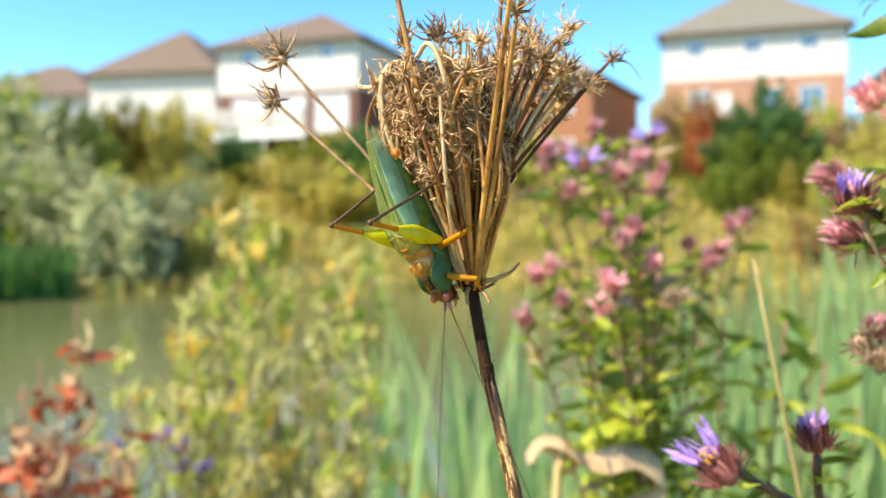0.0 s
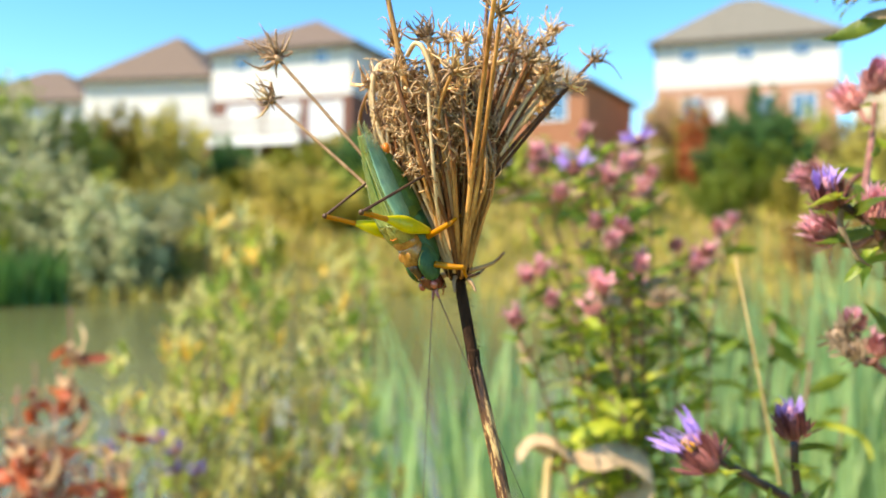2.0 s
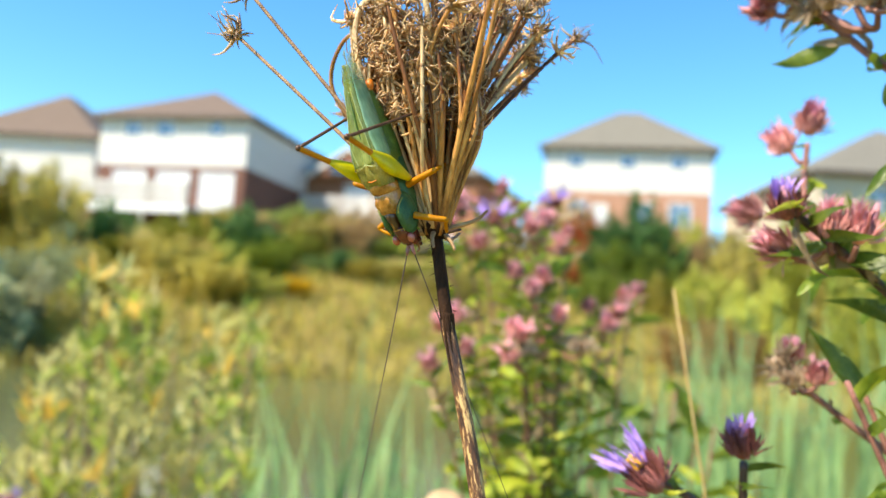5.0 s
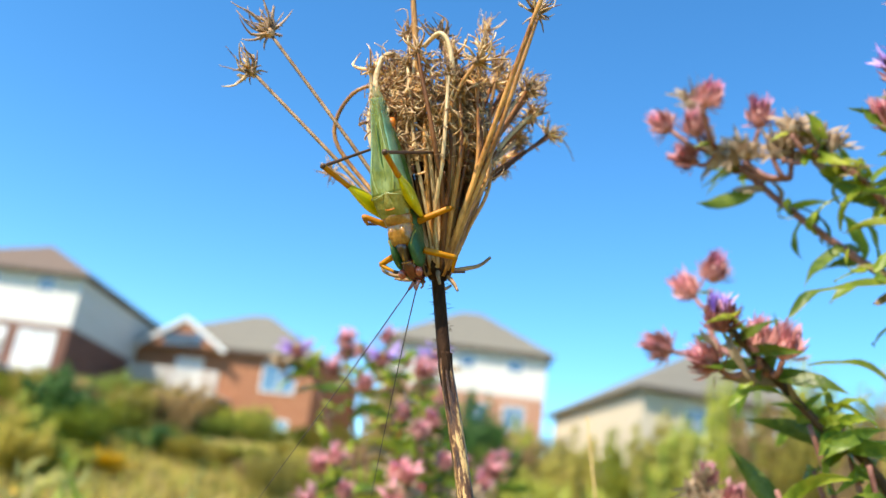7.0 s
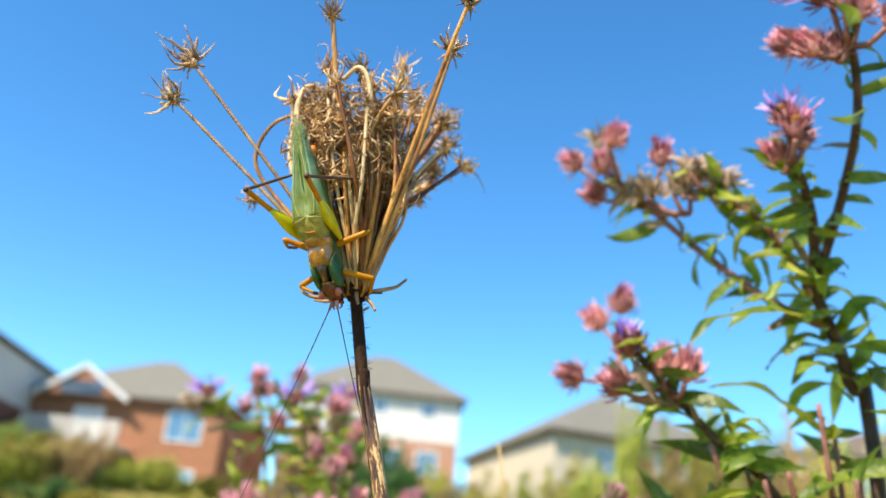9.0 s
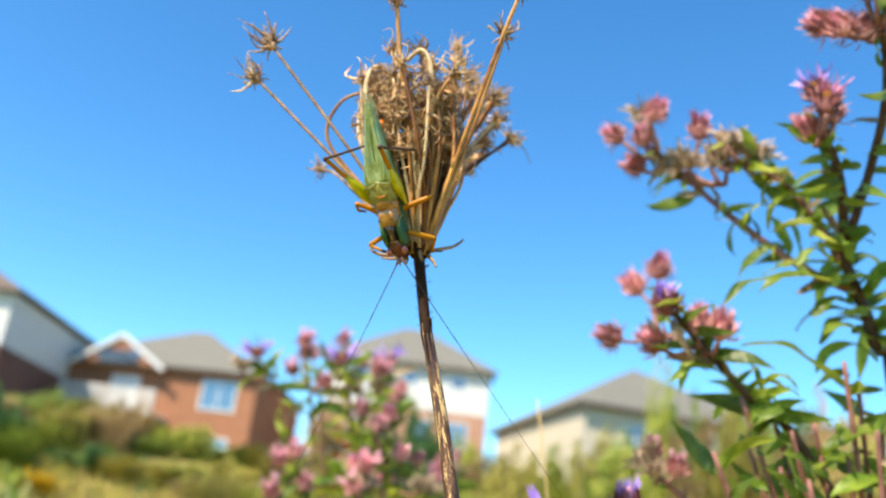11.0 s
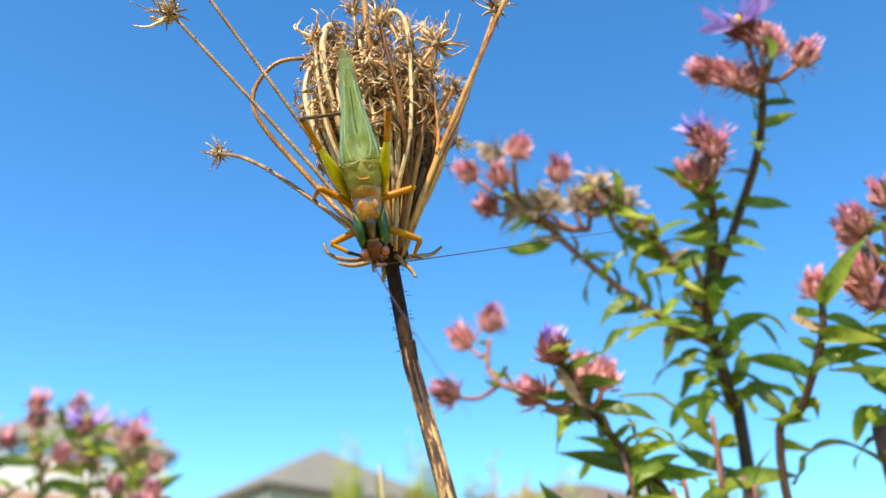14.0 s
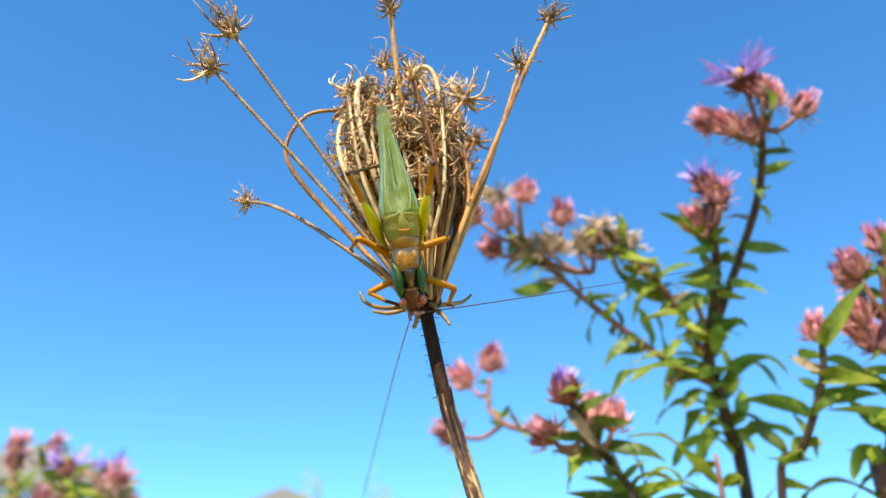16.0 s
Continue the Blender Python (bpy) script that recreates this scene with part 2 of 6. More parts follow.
ROOF_GREY = mat("grey_shingle", (0.13, 0.12, 0.095), (0.21, 0.195, 0.155), 4, 0.85, 0.4, 0, 0.0)
TRIM_WHITE = mat("white_trim", (0.68, 0.68, 0.66), (0.8, 0.8, 0.78), 2, 0.5, 0.05, 0, 0.0)
DECK_WOOD = mat("weathered_deck_wood", (0.42, 0.40, 0.37), (0.58, 0.56, 0.52), 5, 0.8, 0.3, 0, 0.1)
GLASS = mat("window_glass", (0.04, 0.07, 0.11), (0.08, 0.13, 0.19), 1, 0.05, 0.0, 0, 0.0, 0.5)
GLASS.node_tree.nodes["Principled BSDF"].inputs["IOR"].default_value = 2.5
FASCIA = mat("dark_brown_fascia", (0.09, 0.07, 0.06), (0.15, 0.12, 0.10), 2, 0.6, 0.05, 0, 0.0)
BLIND = mat("pale_blind", (0.55, 0.58, 0.60), (0.70, 0.72, 0.72), 1, 0.6, 0.0, 0, 0.0, 0.5)


def water_material():
    m = bpy.data.materials.new("green_pond_water")
    m.use_nodes = True
    n, l = m.node_tree.nodes, m.node_tree.links
    b = n["Principled BSDF"]
    b.inputs["Base Color"].default_value = (0.105, 0.115, 0.045, 1)
    b.inputs["Roughness"].default_value = 0.14
    b.inputs["IOR"].default_value = 1.33
    b.inputs["Specular IOR Level"].default_value = 0.5
    tc = n.new("ShaderNodeTexCoord")
    w = n.new("ShaderNodeTexNoise")
    w.inputs["Scale"].default_value = 2.2
    w.inputs["Detail"].default_value = 5
    bp = n.new("ShaderNodeBump")
    bp.inputs["Strength"].default_value = 0.12
    bp.inputs["Distance"].default_value = 0.05
    l.new(tc.outputs["Object"], w.inputs["Vector"])
    l.new(w.outputs["Fac"], bp.inputs["Height"])
    l.new(bp.outputs["Normal"], b.inputs["Normal"])
    return m


# ---- mesh helpers ----
def part(name, bm, material, parent, label="", smooth=True):
    """Links a bmesh as one mesh object under a thing or a part."""
    me = bpy.data.meshes.new(name)
    bm.to_mesh(me)
    bm.free()
    me.materials.append(material)
    if smooth:
        me.shade_smooth()
    ob = new(name, me)
    ob.parent = parent
    return tagged(ob, label) if label else ob


def share(name, mesh, parent, m):
    """A further object on a mesh that is there already."""
    ob = new(name, mesh)
    ob.parent = parent
    ob.matrix_basis = m
    return ob


def mesh_of(name, bm, material, smooth=True):
    me = bpy.data.meshes.new(name)
    bm.to_mesh(me)
    bm.free()
    me.materials.append(material)
    if smooth:
        me.shade_smooth()
    return me


def root(name, at, label, category, group="", kind=""):
    ob = new(name)
    ob.location = at
    ob.empty_display_size = 0.01
    return tagged(ob, label, category, group, kind)


def curve(pts, k=5):
    """A smooth line through points."""
    p = [Vector(q) for q in pts]
    if len(p) < 3:
        return [p[0].lerp(p[-1], i / k) for i in range(k + 1)]
    out = []
    for i in range(len(p) - 1):
        a, b, c, d = p[max(i - 1, 0)], p[i], p[i + 1], p[min(i + 2, len(p) - 1)]
        for j in range(k):
            t = j / k
            out.append(0.5 * (2 * b + (c - a) * t + (2 * a - 5 * b + 4 * c - d) * t * t + (3 * b - a - 3 * c + d) * t ** 3))
    return out + [p[-1]]


def tube(bm, pts, rad, n=6, ribs=0.0):
    """A round rod along points; rad is one radius or (first, last) or one for each point."""
    pts = [Vector(p) for p in pts]
    cnt = len(pts)
    if not hasattr(rad, "__len__"):
        rad = [rad] * cnt
    elif len(rad) == 2 and cnt != 2:
        rad = [rad[0] + (rad[1] - rad[0]) * i / (cnt - 1) for i in range(cnt)]
    t0 = (pts[1] - pts[0]).normalized()
    x = t0.orthogonal().normalized()
    rings = []
    for i, p in enumerate(pts):
        t = (pts[min(i + 1, cnt - 1)] - pts[max(i - 1, 0)]).normalized()
        x = (x - t * x.dot(t)).normalized()
        y = t.cross(x)
        ring = []
        for j in range(n):
            a = 2 * math.pi * j / n
            r = rad[i] * (1 - (ribs if j % 2 else 0))
            ring.append(bm.verts.new(p + (x * math.cos(a) + y * math.sin(a)) * r))
        rings.append(ring)
    for a, b in zip(rings, rings[1:]):
        for j in range(n):
            bm.faces.new((a[j], a[(j + 1) % n], b[(j + 1) % n], b[j]))
    bm.faces.new(rings[0][::-1])
    bm.faces.new(rings[-1])


def leaf(bm, m, length, width, droop=0.3, fold=0.25, segs=6, twist=0.0, wave=0.0):
    """A leaf along +Y of m, its face to +Z, folded along the midrib, bent down towards its tip."""
    rows = []
    for i in range(segs + 1):
        s = i / segs
        w = width * 0.5 * (math.sin(math.pi * min(1.0, s * 0.92 + 0.06)) ** 0.8) if i < segs else 0.0
        a = droop * s
        y, z = length * s * math.cos(a * 0.7), -length * s * math.sin(a * 0.7)
        tw = twist * s
        dz = fold * w + wave * width * 0.2 * math.sin(s * 9)
        mid = m @ Vector((0, y, z))
        if i == segs:
            rows.append((bm.verts.new(mid),))
        else:
            rows.append(tuple(bm.verts.new(m @ Vector(v)) for v in (
                (-w * math.cos(tw), y, z + dz - w * math.sin(tw)), (0, y, z), (w * math.cos(tw), y, z + dz + w * math.sin(tw)))))
    for a, b in zip(rows, rows[1:]):
        if len(b) == 3:
            bm.faces.new((a[0], a[1], b[1], b[0]))
            bm.faces.new((a[1], a[2], b[2], b[1]))
        else:
            bm.faces.new((a[0], a[1], b[0]))
            bm.faces.new((a[1], a[2], b[0]))


def blob(bm, c, r, seg=8, rings=6, m=None):
    """An ellipsoid with radii r at c, turned by m."""
    c, m = Vector(c), m or Matrix()
    top = bm.verts.new(c + (m @ Vector((0, 0, r[2]))))
    rows = []
    for i in range(1, rings):
        a = math.pi * i / rings
        rows.append([bm.verts.new(c + (m @ Vector((r[0] * math.sin(a) * math.cos(2 * math.pi * j / seg), r[1] * math.sin(a) * math.sin(2 * math.pi * j / seg), r[2] * math.cos(a))))) for j in range(seg)])
    bot = bm.verts.new(c + (m @ Vector((0, 0, -r[2]))))
    for j in range(seg):
        k = (j + 1) % seg
        bm.faces.new((top, rows[0][j], rows[0][k]))
        bm.faces.new((bot, rows[-1][k], rows[-1][j]))
        for a, b in zip(rows, rows[1:]):
            bm.faces.new((a[j], b[j], b[k], a[k]))


def along(direction, at=(0, 0, 0), spin=0.0, axis="Z"):
    """A pose at a place whose Z (or Y) axis points along a direction."""
    q = Vector(direction).to_track_quat(axis, "X" if axis == "Y" else "Y")
    s = Matrix.Rotation(spin, 4, axis)
    return Matrix.Translation(Vector(at)) @ q.to_matrix().to_4x4() @ s


def box(bm, x0, x1, y0, y1, z0, z1):
    v = [bm.verts.new((x, y, z)) for x in (x0, x1) for y in (y0, y1) for z in (z0, z1)]
    for f in ((0, 1, 3, 2), (4, 6, 7, 5), (0, 4, 5, 1), (2, 3, 7, 6), (0, 2, 6, 4), (1, 5, 7, 3)):
        bm.faces.new([v[i] for i in f])


rnd = random.Random(7)


# ---- ground, pond ----
def smooth(a, b, x):
    t = min(1.0, max(0.0, (x - a) / (b - a)))
    return t * t * (3 - 2 * t)


def height(x, y):
    """The land: the near bank, the bed of the pond, the far bank that climbs to the houses."""
    wob = 0.5 * math.sin(x * 0.23) + 0.35 * math.sin(x * 0.61 + 1)
    near = -1.3 * smooth(1.6, 5.6, y + wob * 0.3)
    far = 6.9 * smooth(18.6, 53, y + wob * 0.5)
    side = 1.3 * smooth(40, 60, abs(x)) * (1 - smooth(20, 40, y))
    n = noise.noise((x * 0.3, y * 0.3, 0)) * 0.10 * smooth(21, 26, y)
    return near + far + side + n


def land():
    xs = [-1500, -700, -300, -150] + [-90 + 3 * i for i in range(61)] + [150, 300, 700, 1500]
    ys = [-1500, -500, -150, -60, -25, -10, -5, -3, -2, -1] + [0.25 * i for i in range(28)] + [7 + i * 1.0 for i in range(11)] + [18 + 0.75 * i for i in range(54)] + [60, 64, 72, 85, 110, 150, 300, 700, 1500]
    bm = bmesh.new()
    g = [[bm.verts.new((x, y, height(x, y))) for x in xs] for y in ys]
    for a, b in zip(g, g[1:]):
        for i in range(len(xs) - 1):
            bm.faces.new((a[i], a[i + 1], b[i + 1], b[i]))
    tagged(part("ground", bm, M["ground"], None), "sloping grassy bank round a pond, olive and dry", "ground", kind="structure")
    bm = bmesh.new()
    v = [bm.verts.new(p) for p in ((-58, 3.2, -0.5), (58, 3.2, -0.5), (58, 23, -0.5), (-58, 23, -0.5))]
    bm.faces.new(v)
    tagged(part("water", bm, water_material(), None), "still green pond water mirroring bank and sky", "pond", kind="structure")


land()


def blades(name, spots, material, tall, wide, label, category):
    """Many grass blades as one object; spots are (x, y), tall and wide are ranges."""
    verts, faces = [], []
    for x, y in spots:
        z = max(height(x, y), -0.6) - 0.03
        h, w, a = rnd.uniform(*tall), rnd.uniform(*wide), rnd.uniform(0, math.pi)
        lx, ly = rnd.gauss(0, 0.18) * h, rnd.gauss(0, 0.18) * h
        dx, dy = math.cos(a) * w / 2, math.sin(a) * w / 2
        k = len(verts)
        verts += [(x - dx, y - dy, z), (x + dx, y + dy, z), (x + lx * 0.4 + dx * 0.8, y + ly * 0.4 + dy * 0.8, z + h * 0.55), (x + lx * 0.4 - dx * 0.8, y + ly * 0.4 - dy * 0.8, z + h * 0.55), (x + lx, y + ly, z + h)]
        faces += [(k, k + 1, k + 2, k + 3), (k + 3, k + 2, k + 4)]
    me = bpy.data.meshes.new(name)
    me.from_pydata(verts, [], faces)
    me.materials.append(material)
    return tagged(new(name, me), label, category, kind="stuff")


def patch(n, x0, x1, y0, y1, keep=None):
    out = []
    while len(out) < n:
        x, y = rnd.uniform(x0, x1), rnd.uniform(y0, y1)
        if keep is None or keep(x, y):
            out.append((x, y))
    return out


def fan(n, a0, a1, d0, d1):
    """Spots in a sector seen from the near bank, by azimuth in degrees and distance."""
    out = []
    for _ in range(n):
        a, d = radians(rnd.uniform(a0, a1)), rnd.uniform(d0, d1)
        out.append((d * math.sin(a), d * math.cos(a)))
    return out


blades("bank_grass", fan(14000, -32, 62, 20.3, 40), M["grass_olive"], (0.3, 0.7), (0.04, 0.10), "tall olive grass on the far bank", "grass")
blades("dry_grass", fan(9000, -20, 62, 20.3, 36), M["grass_dry"], (0.35, 0.8), (0.04, 0.09), "tall dry straw-coloured grass by the pond", "grass")
blades("green_grass", fan(4000, -32, 62, 26, 48), M["grass_green"], (0.3, 0.8), (0.06, 0.16), "green grass and weeds below the houses", "grass")
blades("far_reeds", fan(900, -34, -23.6, 19.6, 22.0), M["reed_far"], (0.9, 1.5), (0.05, 0.10), "dense deep green reeds at the water's edge", "reeds")
blades("near_grass", patch(9000, -3.2, 3.2, -2.4, 4.6), M["grass_olive"], (0.2, 0.5), (0.006, 0.014), "olive grass on the near bank", "grass")


def cattail_leaves():
    spots = []
    for i in range(440):
        a, d = radians(rnd.uniform(0, 36) if i < 250 else rnd.uniform(15, 38) if i < 390 else rnd.uniform(-6, 11)), rnd.uniform(2.1, 4.0)
        if abs(math.degrees(a) - 8.5) < 3 and rnd.random() < 0.55:
            continue
        spots.append((d * math.sin(a), d * math.cos(a)))
    verts, faces = [], []
    for x, y in spots:
        z = height(x, y) - 0.05
        d = math.hypot(x, y)
        right = smooth(14, 26, math.degrees(math.atan2(x, y)))
        top = 1.05 + d * (-0.135 + 0.10 * right) + rnd.gauss(0, 0.05) * d
        h = max(0.35, top - z)
        lean, side = rnd.gauss(0, 0.10), rnd.gauss(0, 0.05)
        w, k, yaw = rnd.uniform(0.014, 0.030), len(verts), rnd.gauss(0, 0.5)
        for i in range(5):
            s = i / 4
            hw = w * (1 - s ** 3) * 0.5 + 0.0006
            cx, cy = x + lean * h * s * s, y + side * h * s * s
            verts += [(cx - hw * math.cos(yaw), cy - hw * math.sin(yaw), z + h * s), (cx + hw * math.cos(yaw), cy + hw * math.sin(yaw), z + h * s)]
        faces += [(k + 2 * i, k + 2 * i + 1, k + 2 * i + 3, k + 2 * i + 2) for i in range(4)]
    me = bpy.data.meshes.new("cattail_leaves")
    me.from_pydata(verts, [], faces)
    me.materials.append(M["reed"])
    tagged(new("cattail_leaves", me), "tall blue-green cattail leaves at the near shore", "cattails", kind="stuff")


cattail_leaves()


# ---- shrubs and trees of the far bank ----
def crown_mesh(name, kind, seed, leaves=3600, size=0.085):
    """An uneven crown, 1 high and about 1 wide: ragged upright shoots of small leaves, with gaps between them."""
    r = random.Random(seed)
    shoots = []
    for _ in range(30):
        a, far = r.uniform(0, 6.28), 0.46 * math.sqrt(r.random())
        top = (1.06 - 0.75 * far) * r.uniform(0.66, 1.0)
        foot = Vector((far * 0.55 * math.cos(a), far * 0.55 * math.sin(a), r.uniform(0.0, 0.3) * top))
        tip = Vector((far * math.cos(a) + r.gauss(0, 0.04), far * math.sin(a) + r.gauss(0, 0.04), top))
        shoots.append((foot, tip, r.uniform(0.035, 0.085)))
    verts, faces = [], []
    for _ in range(leaves):
        foot, tip, q = r.choice(shoots)
        t = r.random() ** 0.8
        spread = q * (1.25 - 0.75 * t)
        c = foot.lerp(tip, t) + Vector((r.gauss(0, spread), r.gauss(0, spread), r.gauss(0, spread * 0.7)))
        c.z = max(0.02, c.z)
        d = Vector((r.gauss(0, 1), r.gauss(0, 1), r.gauss(0.3, 0.8))).normalized() * size * r.uniform(0.25, 0.6)
        s = d.orthogonal().normalized() * size * r.uniform(0.10, 0.22)
        k = len(verts)
        verts += [c - d, c + s, c + d, c - s]
        faces += [(k, k + 1, k + 2), (k, k + 2, k + 3)]
    tallest = sorted(v.z for v in verts)[-len(verts) // 60]
    me = bpy.data.meshes.new(name)
    me.from_pydata([(v.x, v.y, v.z / tallest) for v in verts], [], faces)
    me.materials.append(SHRUB[kind])
    return me


def limbs_mesh(seed):
    r = random.Random(seed)
    bm = bmesh.new()
    for _ in range(6):
        a, d = r.uniform(0, 6.28), r.uniform(0.1, 0.3)
        tube(bm, curve([(0.02 * math.cos(a), 0.02 * math.sin(a), 0), (d * 0.4 * math.cos(a), d * 0.4 * math.sin(a), 0.3), (d * math.cos(a), d * math.sin(a), r.uniform(0.55, 0.8))], 3), (0.018, 0.005), 5)
    return mesh_of("trunk", bm, M["bark"])


CROWNS = {k: [crown_mesh("crown", k, 31 * i + j) for j in range(3)] for i, k in enumerate(SHRUB)}
BUSH_STEMS = [limbs_mesh(5), limbs_mesh(6)]
SHRUB_LABEL = {"olive": "rounded olive-green shrub on the far bank", "green": "leafy green shrub below the houses", "dark": "dense dark green evergreen shrub", "grey": "grey-green willow shrub by the water", "yellow": "golden yellow autumn shrub", "red": "orange-red autumn shrub below the white house", "brown": "brown dried shrub on the slope", "lime": "yellow-green weedy shrub on the slope"}
# azimuth, distance, elevation of the top in degrees, width in metres, kind
BUSHES = [
    (-21.5, 22.2, 2.2, 3.4, "grey"), (-19.3, 22.4, 1.2, 2.8, "grey"), (-17.6, 24.5, 2.7, 3.6, "grey"), (-23.8, 24.0, 3.6, 4.0, "grey"), (-16.4, 22.5, 0.2, 2.0, "olive"), (-25.5, 26, 4.2, 4.0, "grey"), (-27.5, 24, 3.0, 3.5, "green"),
    (-28.0, 38, 8.4, 5.0, "green"), (-25.6, 36, 7.0, 3.4, "grey"), (-23.2, 37, 7.0, 4.0, "green"), (-20.4, 40, 7.4, 4.0, "olive"), (-17.6, 39, 7.6, 4.0, "olive"), (-14.2, 40, 6.0, 3.4, "dark"), (-15.8, 33, 3.4, 3.5, "olive"),
    (-11.0, 38, 4.2, 3.0, "olive"), (-8.2, 40, 4.0, 2.6, "brown"), (-5.2, 39, 6.4, 4.2, "dark"), (-3.4, 37, 4.6, 3.0, "green"), (-1.0, 42, 6.2, 3.2, "olive"), (1.6, 42, 6.6, 3.0, "brown"), (4.2, 43, 3.3, 3.0, "green"), (-2.0, 34, 2.2, 2.2, "yellow"), (-4.0, 33, 2.3, 2.2, "lime"),
    (7.2, 44, 3.4, 3.2, "lime"), (10.4, 43, 5.4, 3.4, "green"), (12.8, 42, 5.2, 3.0, "olive"), (15.2, 44, 8.5, 3.6, "brown"), (16.6, 44, 7.6, 2.8, "olive"), (17.3, 42, 7.8, 2.8, "red"), (20.5, 41, 8.5, 4.6, "dark"), (22.8, 42, 4.9, 2.0, "yellow"), (23.8, 43, 7.2, 3.4, "lime"), (26.4, 42, 6.4, 3.2, "dark"), (25.0, 36, 4.2, 2.4, "lime"),
    (28.8, 40, 5.8, 3.4, "green"), (31.6, 37, 5.6, 3.6, "olive"), (34.4, 34, 7.6, 3.0, "green"), (36.9, 31, 12.2, 1.7, "lime"), (39.6, 30, 9.4, 3.4, "brown"), (42.0, 28, 9.8, 3.0, "olive"), (45.0, 27, 8.4, 3.2, "brown"), (48.5, 27, 9.0, 3.2, "olive"), (43.2, 36, 10.4, 3.0, "green"), (47.0, 32, 8.5, 4.0, "olive"), (51.0, 32, 9.5, 4.0, "green"), (56.0, 32, 9.0, 4.5, "olive"), (62.0, 34, 9.0, 5.0, "green"),
    (-19.5, 28, 3.0, 3.6, "olive"), (-23.0, 30, 3.8, 3.6, "lime"), (-30.5, 30, 5.0, 5.0, "green"), (26.0, 27, 1.0, 4.0, "brown"), (-12.5, 27, 0.2, 2.6, "lime"),
    (-4.6, 47, 6.4, 3.0, "olive"), (-2.4, 46, 6.9, 3.4, "green"), (0.2, 46, 6.9, 3.2, "olive"), (2.4, 47, 7.0, 3.0, "brown"), (4.6, 48, 3.8, 2.6, "dark"), (6.4, 47, 3.6, 2.6, "lime"), (-6.6, 34, 3.6, 3.0, "dark"), (-9.4, 35, 4.2, 3.4, "olive"), (0.8, 38, 4.2, 3.4, "dark"), (3.6, 37, 3.8, 3.0, "olive"), (6.4, 38, 3.0, 3.0, "lime"), (9.0, 40, 3.6, 3.0, "olive"), 
    (8.2, 36, 3.0, 3.2, "brown"), (-7.0, 33, 2.2, 3.2, "olive"), (12.5, 35, 3.4, 3.4, "lime"), (28.5, 33, 3.4, 3.4, "lime"), (36.0, 27, 3.6, 3.2, "lime"), (18.6, 35, 3.6, 3.0, "green"), (19.4, 39.5, 6.9, 4.0, "dark"), (21.6, 40, 6.9, 4.0, "dark"), (20.4, 38, 5.6, 4.6, "green"), (17.0, 41, 5.6, 2.8, "red"), (25.6, 41, 6.6, 3.2, "brown"),
    (27.4, 38, 6.7, 3.4, "olive"), (30.4, 36, 7.2, 3.4, "lime"), (33.0, 35, 8.0, 3.2, "olive"), (35.2, 33, 7.8, 2.8, "lime"), (38.2, 31, 10.0, 2.4, "green"), (41.2, 31, 11.6, 1.8, "lime"), (44.4, 30, 9.6, 3.2, "green"), (47.4, 30, 10.2, 3.0, "brown"),
]


def bush(i, az, d, el, wide, kind):
    a = radians(az)
    x, y = d * math.sin(a), d * math.cos(a)
    z = height(x, y) - 0.1
    tall = max(0.9, 1.05 + d * math.tan(radians(el)) - z)
    name = "evergreen_shrub" if kind == "dark" else "shrub"
    r = root(name, (x, y, z), SHRUB_LABEL[kind], "shrub", kind + " shrubs")
    m = Matrix.Rotation(i * 1.7, 4, "Z") @ Matrix.Diagonal((wide, wide, tall, 1))
    share("crown", CROWNS[kind][i % 3], r, m)
    share("trunk", BUSH_STEMS[i % 2], r, m)


for i, b in enumerate(BUSHES):
    bush(i, *b)
for i in range(34):
    az, d = rnd.uniform(-14, 58), rnd.uniform(33, 47)
    if az > 27:
        d = min(d, 36)
    ground = height(d * math.sin(radians(az)), d * math.cos(radians(az)))
    tall = rnd.uniform(0.8, 1.9)
    bush(i + 1, az, d, math.degrees(math.atan2(ground + tall - 1.05, d)), rnd.uniform(1.8, 3.4), rnd.choice(("olive", "lime", "lime", "green", "brown", "lime", "olive", "dark")))


# ---- houses ----
def wall_boxes(bm, w, z0, z1, holes, y0=0.0, thick=0.25, x0=0.0):
    """A wall along x with openings through it; holes are (x, z, wide, high)."""
    xs = sorted({x0, x0 + w, *[h[0] for h in holes], *[h[0] + h[2] for h in holes]})
    zs = sorted({z0, z1, *[h[1] for h in holes], *[h[1] + h[3] for h in holes]})
    nx, nz = len(xs) - 1, len(zs) - 1

    def solid(i, k):
        if not (0 <= i < nx and 0 <= k < nz):
            return False
        mx, mz = (xs[i] + xs[i + 1]) / 2, (zs[k] + zs[k + 1]) / 2
        return not any(h[0] < mx < h[0] + h[2] and h[1] < mz < h[1] + h[3] for h in holes)

    made = {}

    def v(i, k, s):
        if (i, k, s) not in made:
            made[i, k, s] = bm.verts.new((xs[i], y0 + thick * s, zs[k]))
        return made[i, k, s]

    for i in range(nx):
        for k in range(nz):
            if not solid(i, k):
                continue
            bm.faces.new((v(i, k, 0), v(i + 1, k, 0), v(i + 1, k + 1, 0), v(i, k + 1, 0)))
            bm.faces.new((v(i, k, 1), v(i, k + 1, 1), v(i + 1, k + 1, 1), v(i + 1, k, 1)))
            for di, dk, a, b in ((-1, 0, (i, k + 1), (i, k)), (1, 0, (i + 1, k), (i + 1, k + 1)), (0, -1, (i, k), (i + 1, k)), (0, 1, (i + 1, k + 1), (i, k + 1))):
                if not solid(i + di, k + dk):
                    bm.faces.new((v(*a, 0), v(*a, 1), v(*b, 1), v(*b, 0)))


